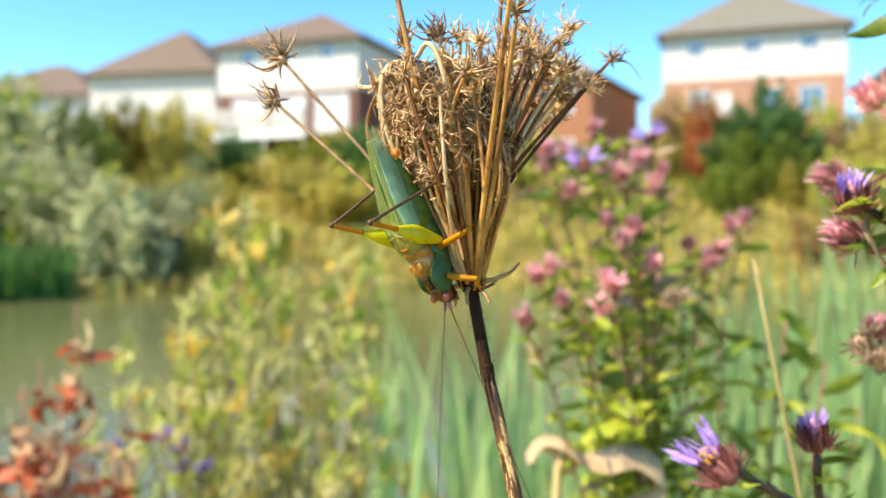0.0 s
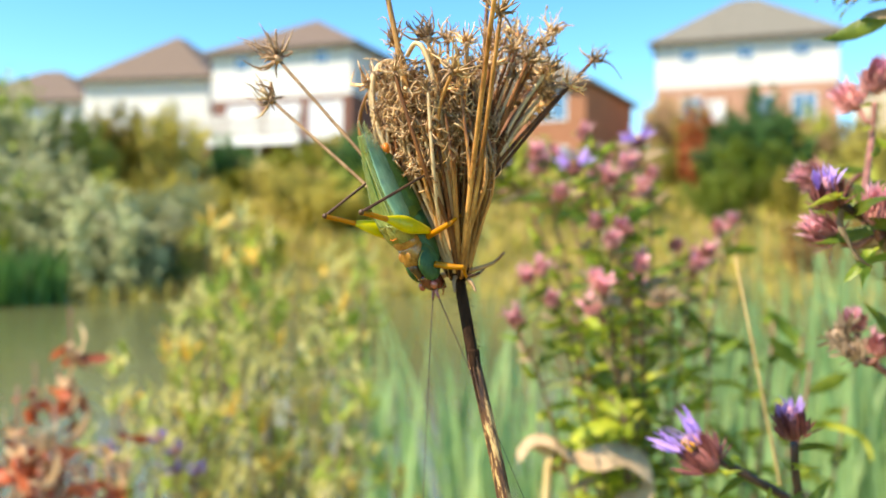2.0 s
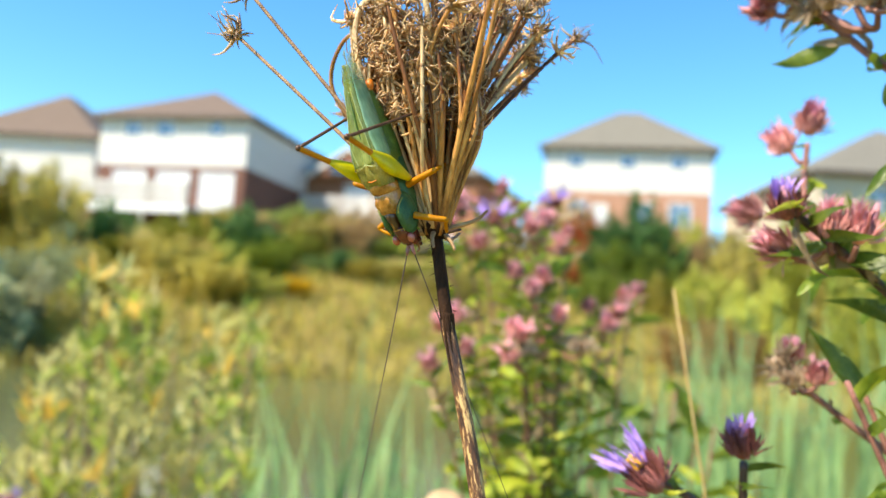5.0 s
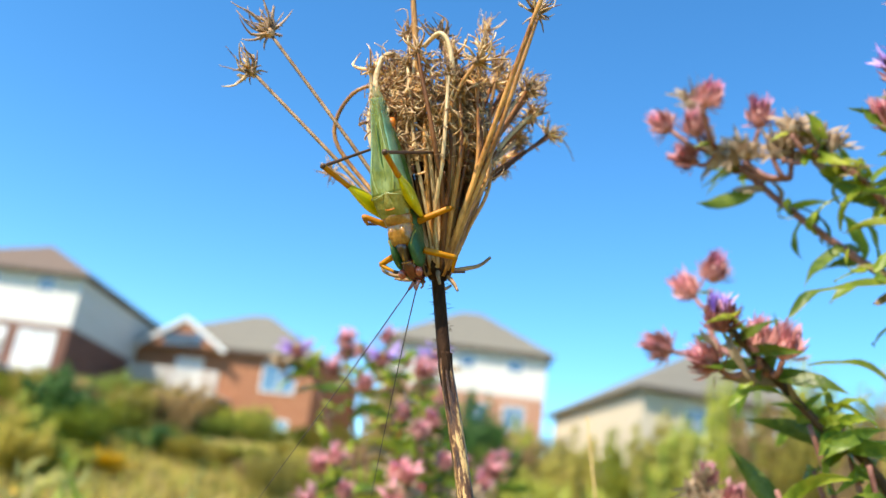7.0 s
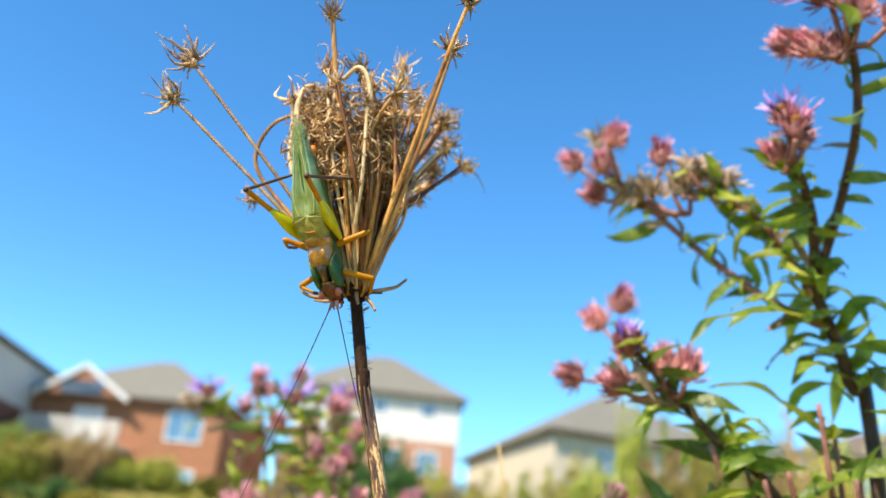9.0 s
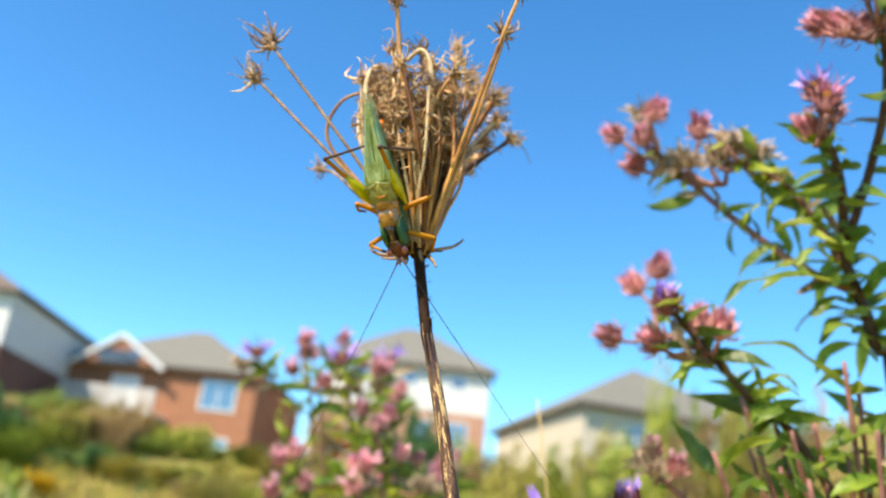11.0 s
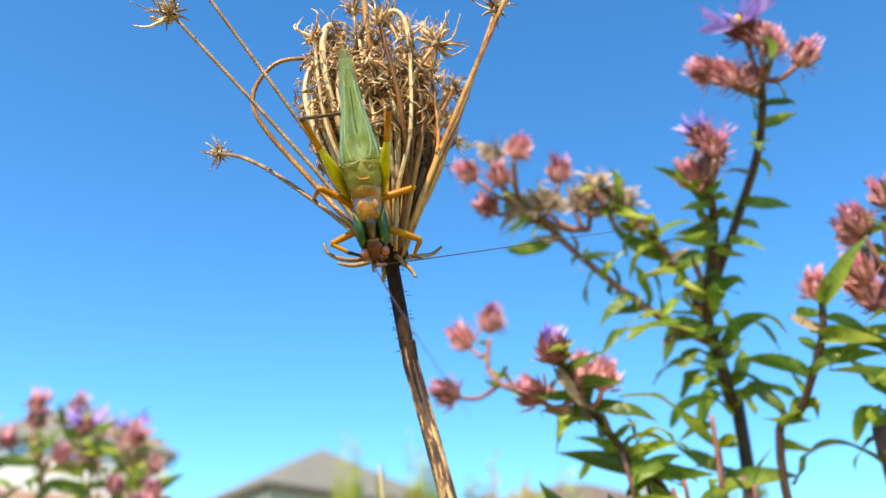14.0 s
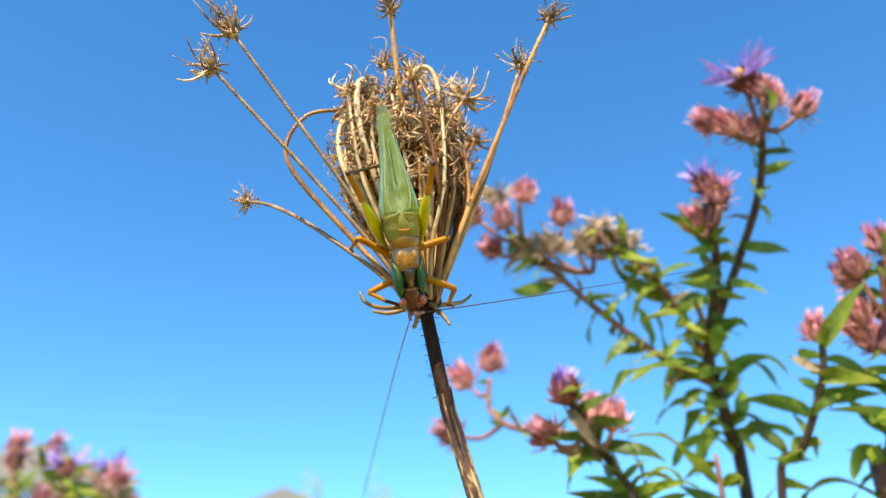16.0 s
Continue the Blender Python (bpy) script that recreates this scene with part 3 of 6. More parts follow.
def hip_roof(bm, w, d, z, rise, over=0.45, lip=0.12):
    x0, x1, y0, y1 = -over, w + over, -over, d + over
    k = min(w, d) / 2 + over
    if w >= d:
        r = [(x0 + k, (y0 + y1) / 2), (x1 - k, (y0 + y1) / 2)]
    else:
        r = [((x0 + x1) / 2, y0 + k), ((x0 + x1) / 2, y1 - k)]
    lo = [bm.verts.new(p) for p in ((x0, y0, z - lip), (x1, y0, z - lip), (x1, y1, z - lip), (x0, y1, z - lip))]
    up = [bm.verts.new(p) for p in ((x0, y0, z), (x1, y0, z), (x1, y1, z), (x0, y1, z))]
    e = [bm.verts.new((q[0], q[1], z + rise)) for q in r]
    bm.faces.new(lo[::-1])
    for i in range(4):
        j = (i + 1) % 4
        bm.faces.new((lo[i], lo[j], up[j], up[i]))
    if w >= d:
        bm.faces.new((up[0], up[1], e[1], e[0]))
        bm.faces.new((up[1], up[2], e[1]))
        bm.faces.new((up[2], up[3], e[0], e[1]))
        bm.faces.new((up[3], up[0], e[0]))
    else:
        bm.faces.new((up[0], up[1], e[0]))
        bm.faces.new((up[1], up[2], e[1], e[0]))
        bm.faces.new((up[2], up[3], e[1]))
        bm.faces.new((up[3], up[0], e[0], e[1]))


def window(parent, x, z, w, h, y=0.0, blind=False):
    bm = bmesh.new()
    f = 0.09
    box(bm, x, x + f, y - 0.04, y + 0.12, z, z + h)
    box(bm, x + w - f, x + w, y - 0.04, y + 0.12, z, z + h)
    box(bm, x + f, x + w - f, y - 0.04, y + 0.12, z + h - f, z + h)
    box(bm, x + f, x + w - f, y - 0.06, y + 0.12, z, z + f)
    box(bm, x + w / 2 - 0.03, x + w / 2 + 0.03, y - 0.02, y + 0.10, z + f, z + h - f)
    win = part("window", bm, TRIM_WHITE, parent, smooth=False)
    for a, b in ((x + f, x + w / 2 - 0.03), (x + w / 2 + 0.03, x + w - f)):
        bm = bmesh.new()
        box(bm, a, b, y + 0.03, y + 0.06, z + f, z + h - f)
        part("pane", bm, BLIND if blind else GLASS, win, smooth=False)


def house(label, corner, turn, w, d, z0, z_mid, z1, rise, lower, upper, roof, low, high, deck=None, gable=None):
    """A two-storey house: corner is its front left foot, turn its angle, low and high the openings of the front (x, z, wide, high, blind)."""
    r = root("house", (corner[0], corner[1], 0), label, "house", "houses above the pond")
    r.rotation_euler[2] = radians(turn)
    for name, a, b, m, holes in (("lower_wall", z0, z_mid, lower, low), ("upper_wall", z_mid, z1, upper, high)):
        if b - a < 0.1:
            continue
        bm = bmesh.new()
        wall_boxes(bm, w, a, b, [h[:4] for h in holes])
        part(name, bm, m, r, smooth=False)
        for q in ((0, 0.25, 0.25, d), (w - 0.25, w, 0.25, d), (0.25, w - 0.25, d - 0.25, d)):
            bm = bmesh.new()
            box(bm, *q, a, b)
            part("side_wall", bm, m, r, smooth=False)
        for h in holes:
            window(r, *h[:4], blind=h[4])
    bm = bmesh.new()
    box(bm, 0.25, w - 0.25, 0.25, d - 0.25, z_mid - 0.3, z_mid - 0.05)
    part("floor_slab", bm, DECK_WOOD, r, smooth=False)
    bm = bmesh.new()
    hip_roof(bm, w, d, z1 + 0.2, rise)
    part("roof", bm, roof, r, smooth=False)
    for a in ((-0.5, w + 0.5, -0.55, -0.45), (-0.5, w + 0.5, d + 0.45, d + 0.55)):
        bm = bmesh.new()
        box(bm, *a, z1 - 0.02, z1 + 0.14)
        part("gutter", bm, FASCIA, r, smooth=False)
    if gable:
        x0, x1, zb, zt = gable
        bm = bmesh.new()
        v = [bm.verts.new(p) for p in ((x0, -0.9, zb), (x1, -0.9, zb), ((x0 + x1) / 2, -0.9, zt), (x0, 2.5, zb), (x1, 2.5, zb), ((x0 + x1) / 2, 4.5, zt))]
        bm.faces.new((v[0], v[3], v[5], v[2]))
        bm.faces.new((v[1], v[2], v[5], v[4]))
        bm.faces.new((v[0], v[1], v[4], v[3]))
        part("gable_roof", bm, roof, r, smooth=False)
        bm = bmesh.new()
        v = [bm.verts.new(p) for p in ((x0, -0.93, zb), (x1, -0.93, zb), ((x0 + x1) / 2, -0.93, zt))]
        bm.faces.new(v)
        part("gable_wall", bm, upper, r, smooth=False)
        xm = (x0 + x1) / 2
        bm = bmesh.new()
        box(bm, xm - 1.3, xm + 1.3, -1.0, -0.95, zb + 0.05, zb + 0.85)
        part("gable_window", bm, GLASS, r, "dark window in the gable", smooth=False)
        for a, b in ((x0 - 0.3, (x0 + x1) / 2), (x1 + 0.3, (x0 + x1) / 2)):
            bm = bmesh.new()
            tube(bm, [(a, -1.0, zb - 0.15), (b, -1.0, zt + 0.12)], 0.17, 4)
            part("bargeboard", bm, TRIM_WHITE, r, smooth=False)
    if deck:
        x0, x1, z, depth = deck
        dk = new("deck")
        dk.parent = r
        bm = bmesh.new()
        box(bm, x0, x1, -depth, -0.03, z - 0.2, z)
        part("deck_floor", bm, DECK_WOOD, dk, smooth=False)
        bm = bmesh.new()
        box(bm, x0 - 0.05, x1 + 0.05, -depth - 0.06, -depth - 0.01, z - 0.45, z + 0.02)
        part("deck_edge", bm, TRIM_WHITE, dk, "white edge board of the deck", smooth=False)
        for i in range(4):
            x = x0 + 0.1 + (x1 - x0 - 0.2) * i / 3
            bm = bmesh.new()
            box(bm, x - 0.08, x + 0.08, -depth + 0.05, -depth + 0.21, z - 3.4, z + 1.3)
            part("post", bm, DECK_WOOD, dk, smooth=False)
        bm = bmesh.new()
        box(bm, x0, x1, -depth, -depth + 0.1, z + 1.22, z + 1.3)
        part("handrail", bm, TRIM_WHITE, dk, smooth=False)
        n = int((x1 - x0) / 0.16)
        for i in range(n):
            x = x0 + (x1 - x0) * (i + 0.5) / n
            bm = bmesh.new()
            box(bm, x - 0.05, x + 0.05, -depth + 0.02, -depth + 0.07, z + 0.08, z + 1.22)
            part("baluster", bm, DECK_WOOD, dk, smooth=False)
    return r


house("white-sided house with brick lower storey and grey hip roof", (14.45, 56.1), -19.9, 11.0, 9.5, 6.6, 10.5, 13.4, 3.6, BRICK, SIDING, ROOF_GREY,
      [(1.6, 8.2, 1.4, 1.7, False), (3.2, 8.2, 1.1, 1.5, True), (5.8, 8.2, 1.5, 1.7, False), (8.3, 8.2, 1.5, 1.7, False)], [(1.5, 12.1, 1.1, 1.0, False), (5.0, 12.1, 1.1, 1.0, False), (8.3, 12.1, 1.1, 1.0, False)])
house("white-sided house with dark brick below, brown hip roof and a deck", (-14.0, 53.1), -20.3, 9.6, 12.4, 3.6, 9.2, 12.0, 2.8, BRICK_DARK, SIDING, ROOF_BROWN,
      [(1.1, 7.0, 2.2, 1.9, True), (4.0, 7.0, 2.2, 1.9, True), (6.8, 6.5, 2.2, 2.4, True)], [(1.6, 10.9, 1.1, 1.0, False), (3.7, 10.9, 1.2, 1.0, False), (7.1, 11.0, 1.0, 0.9, False)], deck=(-0.6, 7.4, 6.6, 2.4))
house("white-sided house with a brown hip roof behind shrubs", (-25.4, 61.4), -11.0, 9.6, 11.0, 4.6, 7.8, 11.8, 4.0, BRICK_DARK, SIDING, ROOF_BROWN,
      [(1.0, 5.4, 1.8, 1.8, True)], [(2.0, 8.4, 1.7, 1.9, True), (5.8, 8.4, 1.7, 1.9, True)])
house("pale house with a brown roof at the row's end", (-38.2, 66.6), -8.0, 11.5, 10.0, 4.0, 8.2, 11.0, 3.2, SIDING_GREY, SIDING, ROOF_BROWN,
      [(2.0, 5.0, 1.8, 1.6, True)], [(3.0, 9.0, 1.6, 1.4, False), (7.6, 9.0, 1.6, 1.4, True)])
house("red brick house with grey roof, white gable trim and a deck", (-2.1, 59.0), -27.0, 12.8, 11.6, 4.0, 7.6, 10.5, 3.7, BRICK_RED, BRICK_RED, ROOF_GREY,
      [(7.0, 5.5, 1.8, 0.9, False), (9.1, 4.6, 2.5, 2.0, False)], [(3.4, 7.8, 1.9, 2.1, True), (9.3, 8.2, 2.3, 1.9, False)], deck=(1.6, 7.6, 7.4, 2.8), gable=(1.3, 6.7, 10.4, 12.1))
house("beige-sided house with a grey hip roof", (23.7, 38.3), -8.0, 11.5, 14.0, 4.0, 5.4, 9.5, 3.7, SIDING_BEIGE, SIDING_BEIGE, ROOF_GREY,
      [], [(2.2, 7.6, 1.6, 1.3, False), (6.0, 7.6, 1.6, 1.3, True)])
house("beige house with a brown roof among trees", (38.5, 36.0), -38.0, 12.0, 10.0, 4.5, 6.4, 10.2, 2.4, SIDING_BEIGE, SIDING, ROOF_BROWN,
      [], [(2.0, 8.0, 1.5, 1.3, False), (6.5, 8.0, 1.5, 1.3, True)])


# ---- leafy shrub of the near bank, red plant, stalks ----
def leaf_meshes(name, material, sizes, seed, **kw):
    r = random.Random(seed)
    out = []
    for length, width in sizes:
        bm = bmesh.new()
        leaf(bm, Matrix(), length, width, r.uniform(0.5, 2.3), r.uniform(0.2, 0.8), 9, r.uniform(-1.7, 1.7), r.uniform(0.3, 1.6))
        out.append(mesh_of(name, bm, material))
    return out


def willow():
    r = root("willow_shrub", (-0.30, 1.25, height(-0.3, 1.25)), "pale yellow-green willow shrub with narrow leaves by the pond", "shrub")
    rr = random.Random(3)
    pale, green, gold = bmesh.new(), bmesh.new(), bmesh.new()
    for i in range(46):
        az = rr.uniform(-0.21, 0.25)
        d = rr.uniform(-0.16, 0.16)
        peak = 1.075 - 2.6 * max(0, -0.05 - az) - 0.25 * max(0, az) - 0.36 * rr.random() ** 1.3
        foot = Vector((rr.uniform(-0.14, 0.14) + az * 0.3, d * 0.5, 0))
        top = Vector((az, d, peak))
        pts = curve([foot, foot.lerp(top, 0.5) + Vector((rr.gauss(0, 0.02), rr.gauss(0, 0.02), 0.03)), top], 10)
        bm = bmesh.new()
        tube(bm, pts, (0.006, 0.0012), 5)
        part("stem", bm, M["bark"], r)
        tint = rr.random()
        for k in range(6, len(pts)):
            t = (pts[k] - pts[k - 1]).normalized()
            for _ in range(rr.choice((1, 2, 3))):
                hub = pts[k - 1].lerp(pts[k], rr.random()) + Vector((rr.gauss(0, 0.020), rr.gauss(0, 0.020), 0))
                q = rr.random() * 0.7 + tint * 0.3
                bm = pale if q < 0.52 else green if q < 0.80 else gold
                for _ in range(4):
                    a = rr.uniform(0, 6.28)
                    dirn = Vector((math.cos(a), math.sin(a), 0)) + t * rr.uniform(0.5, 2.4)
                    leaf(bm, along(dirn, hub + Vector((rr.gauss(0, 0.004), rr.gauss(0, 0.004), rr.gauss(0, 0.005))), rr.uniform(0, 6.28), "Y"), rr.uniform(0.024, 0.048), rr.uniform(0.005, 0.009), rr.uniform(0, 0.8), 0.3, 3)
    tagged(part("pale_leaves", pale, M["willow_leaf"], r), kind="stuff")
    tagged(part("green_leaves", green, M["willow_green"], r), kind="stuff")
    tagged(part("yellowed_leaves", gold, M["willow_gold"], r), kind="stuff")


willow()


def red_plant():
    r = root("red_dock_plant", (-0.335, 0.715, height(-0.335, 0.715)), "withering plant with red and tan autumn leaves", "plant")
    rr = random.Random(11)
    red = leaf_meshes("leaf", M["red_leaf"], ((0.040, 0.015), (0.032, 0.012), (0.027, 0.014)), 4)
    tan = leaf_meshes("leaf", M["tan_leaf"], ((0.040, 0.011), (0.030, 0.010)), 5)
    for i in range(24):
        top = Vector((rr.uniform(-0.09, 0.085), rr.uniform(-0.06, 0.06), 0.985 - rr.uniform(0, 0.14)))
        top.z -= max(0, top.x) * 1.2
        pts = curve([(top.x * 0.3, top.y * 0.3, 0), (top.x * 0.7, top.y, top.z * 0.6), top], 6)
        bm = bmesh.new()
        tube(bm, pts, (0.0026, 0.0008), 5)
        part("stem", bm, M["aster_stem"], r)
        for _ in range(22):
            s = rr.uniform(0.70, 1.0)
            p = pts[int(s * (len(pts) - 1))] + Vector((rr.gauss(0, 0.004), rr.gauss(0, 0.004), rr.gauss(0, 0.012)))
            a = rr.uniform(0, 6.28)
            share("leaf", rr.choice(red if rr.random() < 0.42 else tan), r, along((math.cos(a), math.sin(a), rr.uniform(-1.8, 0.5)), p, rr.uniform(0, 6.28), "Y"))


red_plant()


def straw(at, top, label):
    r = root("dry_stalk", (at[0], at[1], height(at[0], at[1])), label, "stalk")
    bm = bmesh.new()
    a, b = Vector((0, 0, 0)), Vector(top) - r.location
    tube(bm, curve([a, a.lerp(b, 0.5), b], 8), (0.0018, 0.0003), 7)
    part("stem", bm, M["straw"], r)


straw((0.305, 0.25, 0), (0.0916, 0.25, 1.0404), "single straw-coloured dry stalk")


def dry_leaf():
    r = root("dry_curled_leaf", (0.060, 0.415, 0), "curled dry brown leaf on a withered stalk", "leaf")
    bm = bmesh.new()
    tube(bm, curve([(-0.012, 0, 0), (-0.010, 0, 0.5), (-0.004, 0.004, 0.900), (0.004, 0.008, 0.926), (0.008, 0.004, 0.938)], 5), (0.0030, 0.0016), 6)
    part("stalk", bm, M["straw"], r)
    for name, pts, wide, twist, material, label in (
            ("blade", [(-0.018, 0.010, 0.936), (-0.012, 0.008, 0.944), (-0.002, 0.006, 0.945), (0.010, 0.002, 0.938), (0.026, 0.002, 0.942), (0.041, 0.006, 0.940), (0.050, 0.008, 0.930), (0.046, 0.010, 0.919), (0.034, 0.012, 0.913)], 0.0095, 0.45, "dry_leaf", ""),
            ("green_blade", [(0.010, 0.012, 0.943), (0.018, 0.011, 0.950), (0.030, 0.010, 0.952), (0.042, 0.012, 0.947)], 0.0065, 0.2, "aster_leaf_yellow", "bright yellow-green leaf")):
        bm = bmesh.new()
        line = curve(pts, 4)
        rows = []
        for i, c in enumerate(line):
            s = i / (len(line) - 1)
            h = wide * math.sin(math.pi * min(1, 0.10 + 0.82 * s)) ** 0.5 * (1 + 0.12 * math.sin(s * 31))
            curl = twist * math.sin(s * 7)
            rows.append([bm.verts.new(c + Vector((0.1 * k * h, -k * h * math.cos(curl * k), -abs(k) * h * 0.9 + k * h * math.sin(curl)))) for k in (-1, -0.5, 0, 0.5, 1)])
        for p, q in zip(rows, rows[1:]):
            for j in range(4):
                bm.faces.new((p[j], p[j + 1], q[j + 1], q[j]))
        part(name, bm, M[material], r, label)


dry_leaf()


# ---- asters ----
def head_meshes(seed, kind):
    """The meshes of one flower head along +Z, about 9 mm high: bracts, petals, disc."""
    r = random.Random(seed)
    b = bmesh.new()
    blob(b, (0, 0, 0.0022), (0.0019, 0.0019, 0.0026), 8, 6)
    for ring, n, z, tilt, ln, wide in ((0, 13, 0.0004, 1.05, 0.0036, 0.0004), (1, 15, 0.0007, 0.50, 0.0042, 0.0006), (2, 17, 0.0014, 0.20, 0.0042, 0.0008), (3, 16, 0.0020, 0.02, 0.0044, 0.0008)):
        for i in range(n):
            a = 2 * math.pi * (i + 0.5 * ring) / n + r.gauss(0, 0.12)
            t = tilt + r.gauss(0, 0.10 + 0.2 * (ring == 0))
            d = Vector((math.cos(a) * math.sin(t), math.sin(a) * math.sin(t), math.cos(t)))
            p = Vector((math.cos(a) * 0.0018, math.sin(a) * 0.0018, z))
            m = along(d, p, 0, "Y")
            leaf(b, m, ln * r.uniform(0.8, 1.2), wide, r.uniform(-0.3, 0.3), 0.3, 3)
    p = bmesh.new()
    d = bmesh.new()
    if kind == "bud":
        for i in range(40):
            a, t = r.uniform(0, 6.28), abs(r.gauss(0.06, 0.16))
            q = 0.0017 * math.sqrt(r.random())
            leaf(p, along((math.cos(a) * math.sin(t), math.sin(a) * math.sin(t), math.cos(t)), (math.cos(a) * q, math.sin(a) * q, 0.0036), 0, "Y"), r.uniform(0.0030, 0.0052), 0.00065, r.uniform(-0.9, 0.2), 0.3, 3)
        blob(d, (0, 0, 0.0046), (0.0014, 0.0014, 0.0016), 7, 5)
    elif kind == "open":
        for i in range(30):
            a, t = 6.28 * i / 30 + r.gauss(0, 0.1), r.uniform(0.55, 1.45)
            leaf(p, along((math.cos(a) * math.sin(t), math.sin(a) * math.sin(t), math.cos(t)), (math.cos(a) * 0.0018, math.sin(a) * 0.0018, 0.0042), 0, "Y"), r.uniform(0.0065, 0.010), 0.0011, r.uniform(-0.3, 0.7), 0.3, 4)
        blob(d, (0, 0, 0.0046), (0.0021, 0.0021, 0.0015), 9, 5)
    elif kind == "half":
        for i in range(34):
            a, t = r.uniform(0, 6.28), abs(r.gauss(0.28, 0.3))
            leaf(p, along((math.cos(a) * math.sin(t), math.sin(a) * math.sin(t), math.cos(t)), (math.cos(a) * 0.0016, math.sin(a) * 0.0016, 0.004), 0, "Y"), r.uniform(0.0035, 0.0070), 0.0008, r.uniform(-0.7, 0.6), 0.3, 4)
        blob(d, (0, 0, 0.0048), (0.0017, 0.0017, 0.0016), 8, 5)
    else:
        for i in range(20):
            a, t = r.uniform(0, 6.28), r.uniform(0.5, 1.9)
            leaf(p, along((math.cos(a) * math.sin(t), math.sin(a) * math.sin(t), math.cos(t)), (math.cos(a) * 0.0015, math.sin(a) * 0.0015, 0.0025), 0, "Y"), r.uniform(0.004, 0.008), 0.0012, r.uniform(-0.4, 1.0), 0.3, 4)
        blob(d, (0, 0, 0.0036), (0.0018, 0.0018, 0.0014), 8, 5)
    look_of = {"bud": ("bract", "petal_pink", "petal_pink"), "open": ("bract_dark", "petal_purple", "disc"), "half": ("bract_dark", "petal_mauve", "disc"), "faded": ("faded", "faded", "faded")}[kind]
    return mesh_of("involucre", b, M[look_of[0]]), mesh_of("petals", p, M[look_of[1]]), mesh_of("disc", d, M[look_of[2]])


HEADS = {k: [head_meshes(10 * i + j, k) for j in range(3)] for i, k in enumerate(("bud", "open", "half", "faded"))}
HEADS["purple"] = []
for j in range(2):
    trio = head_meshes(90 + j, "half")
    trio[1].materials[0] = M["petal_purple"]
    HEADS["purple"].append(trio)
HEADS["mauve"] = []
for j in range(2):
    trio = head_meshes(70 + j, "bud")
    trio[1].materials[0] = M["petal_mauve"]
    HEADS["mauve"].append(trio)
HEADS["tuft"] = []
for j in range(2):
    trio = head_meshes(140 + j, "bud")
    trio[0].materials[0] = M["bract_dark"]
    trio[1].materials[0] = M["petal_purple"]
    HEADS["tuft"].append(trio)
HEADS["pale"] = []
for j in range(3):
    trio = head_meshes(120 + j, "half")
    trio[0].materials[0] = M["bract"]
    trio[1].materials[0] = M["petal_pink"]
    trio[2].materials[0] = M["petal_pink"]
    HEADS["pale"].append(trio)
LEAVES = leaf_meshes("leaf", M["aster_leaf"], ((0.019, 0.0050), (0.015, 0.0042), (0.012, 0.0034), (0.010, 0.0028), (0.008, 0.0026), (0.017, 0.0046), (0.014, 0.0036), (0.016, 0.0040)), 1)
LEAVES_Y = leaf_meshes("leaf", M["aster_leaf_yellow"], ((0.015, 0.0042), (0.010, 0.0030)), 2)
LEAVES_D = leaf_meshes("leaf", M["aster_leaf_dry"], ((0.014, 0.0034), (0.010, 0.0026)), 3)


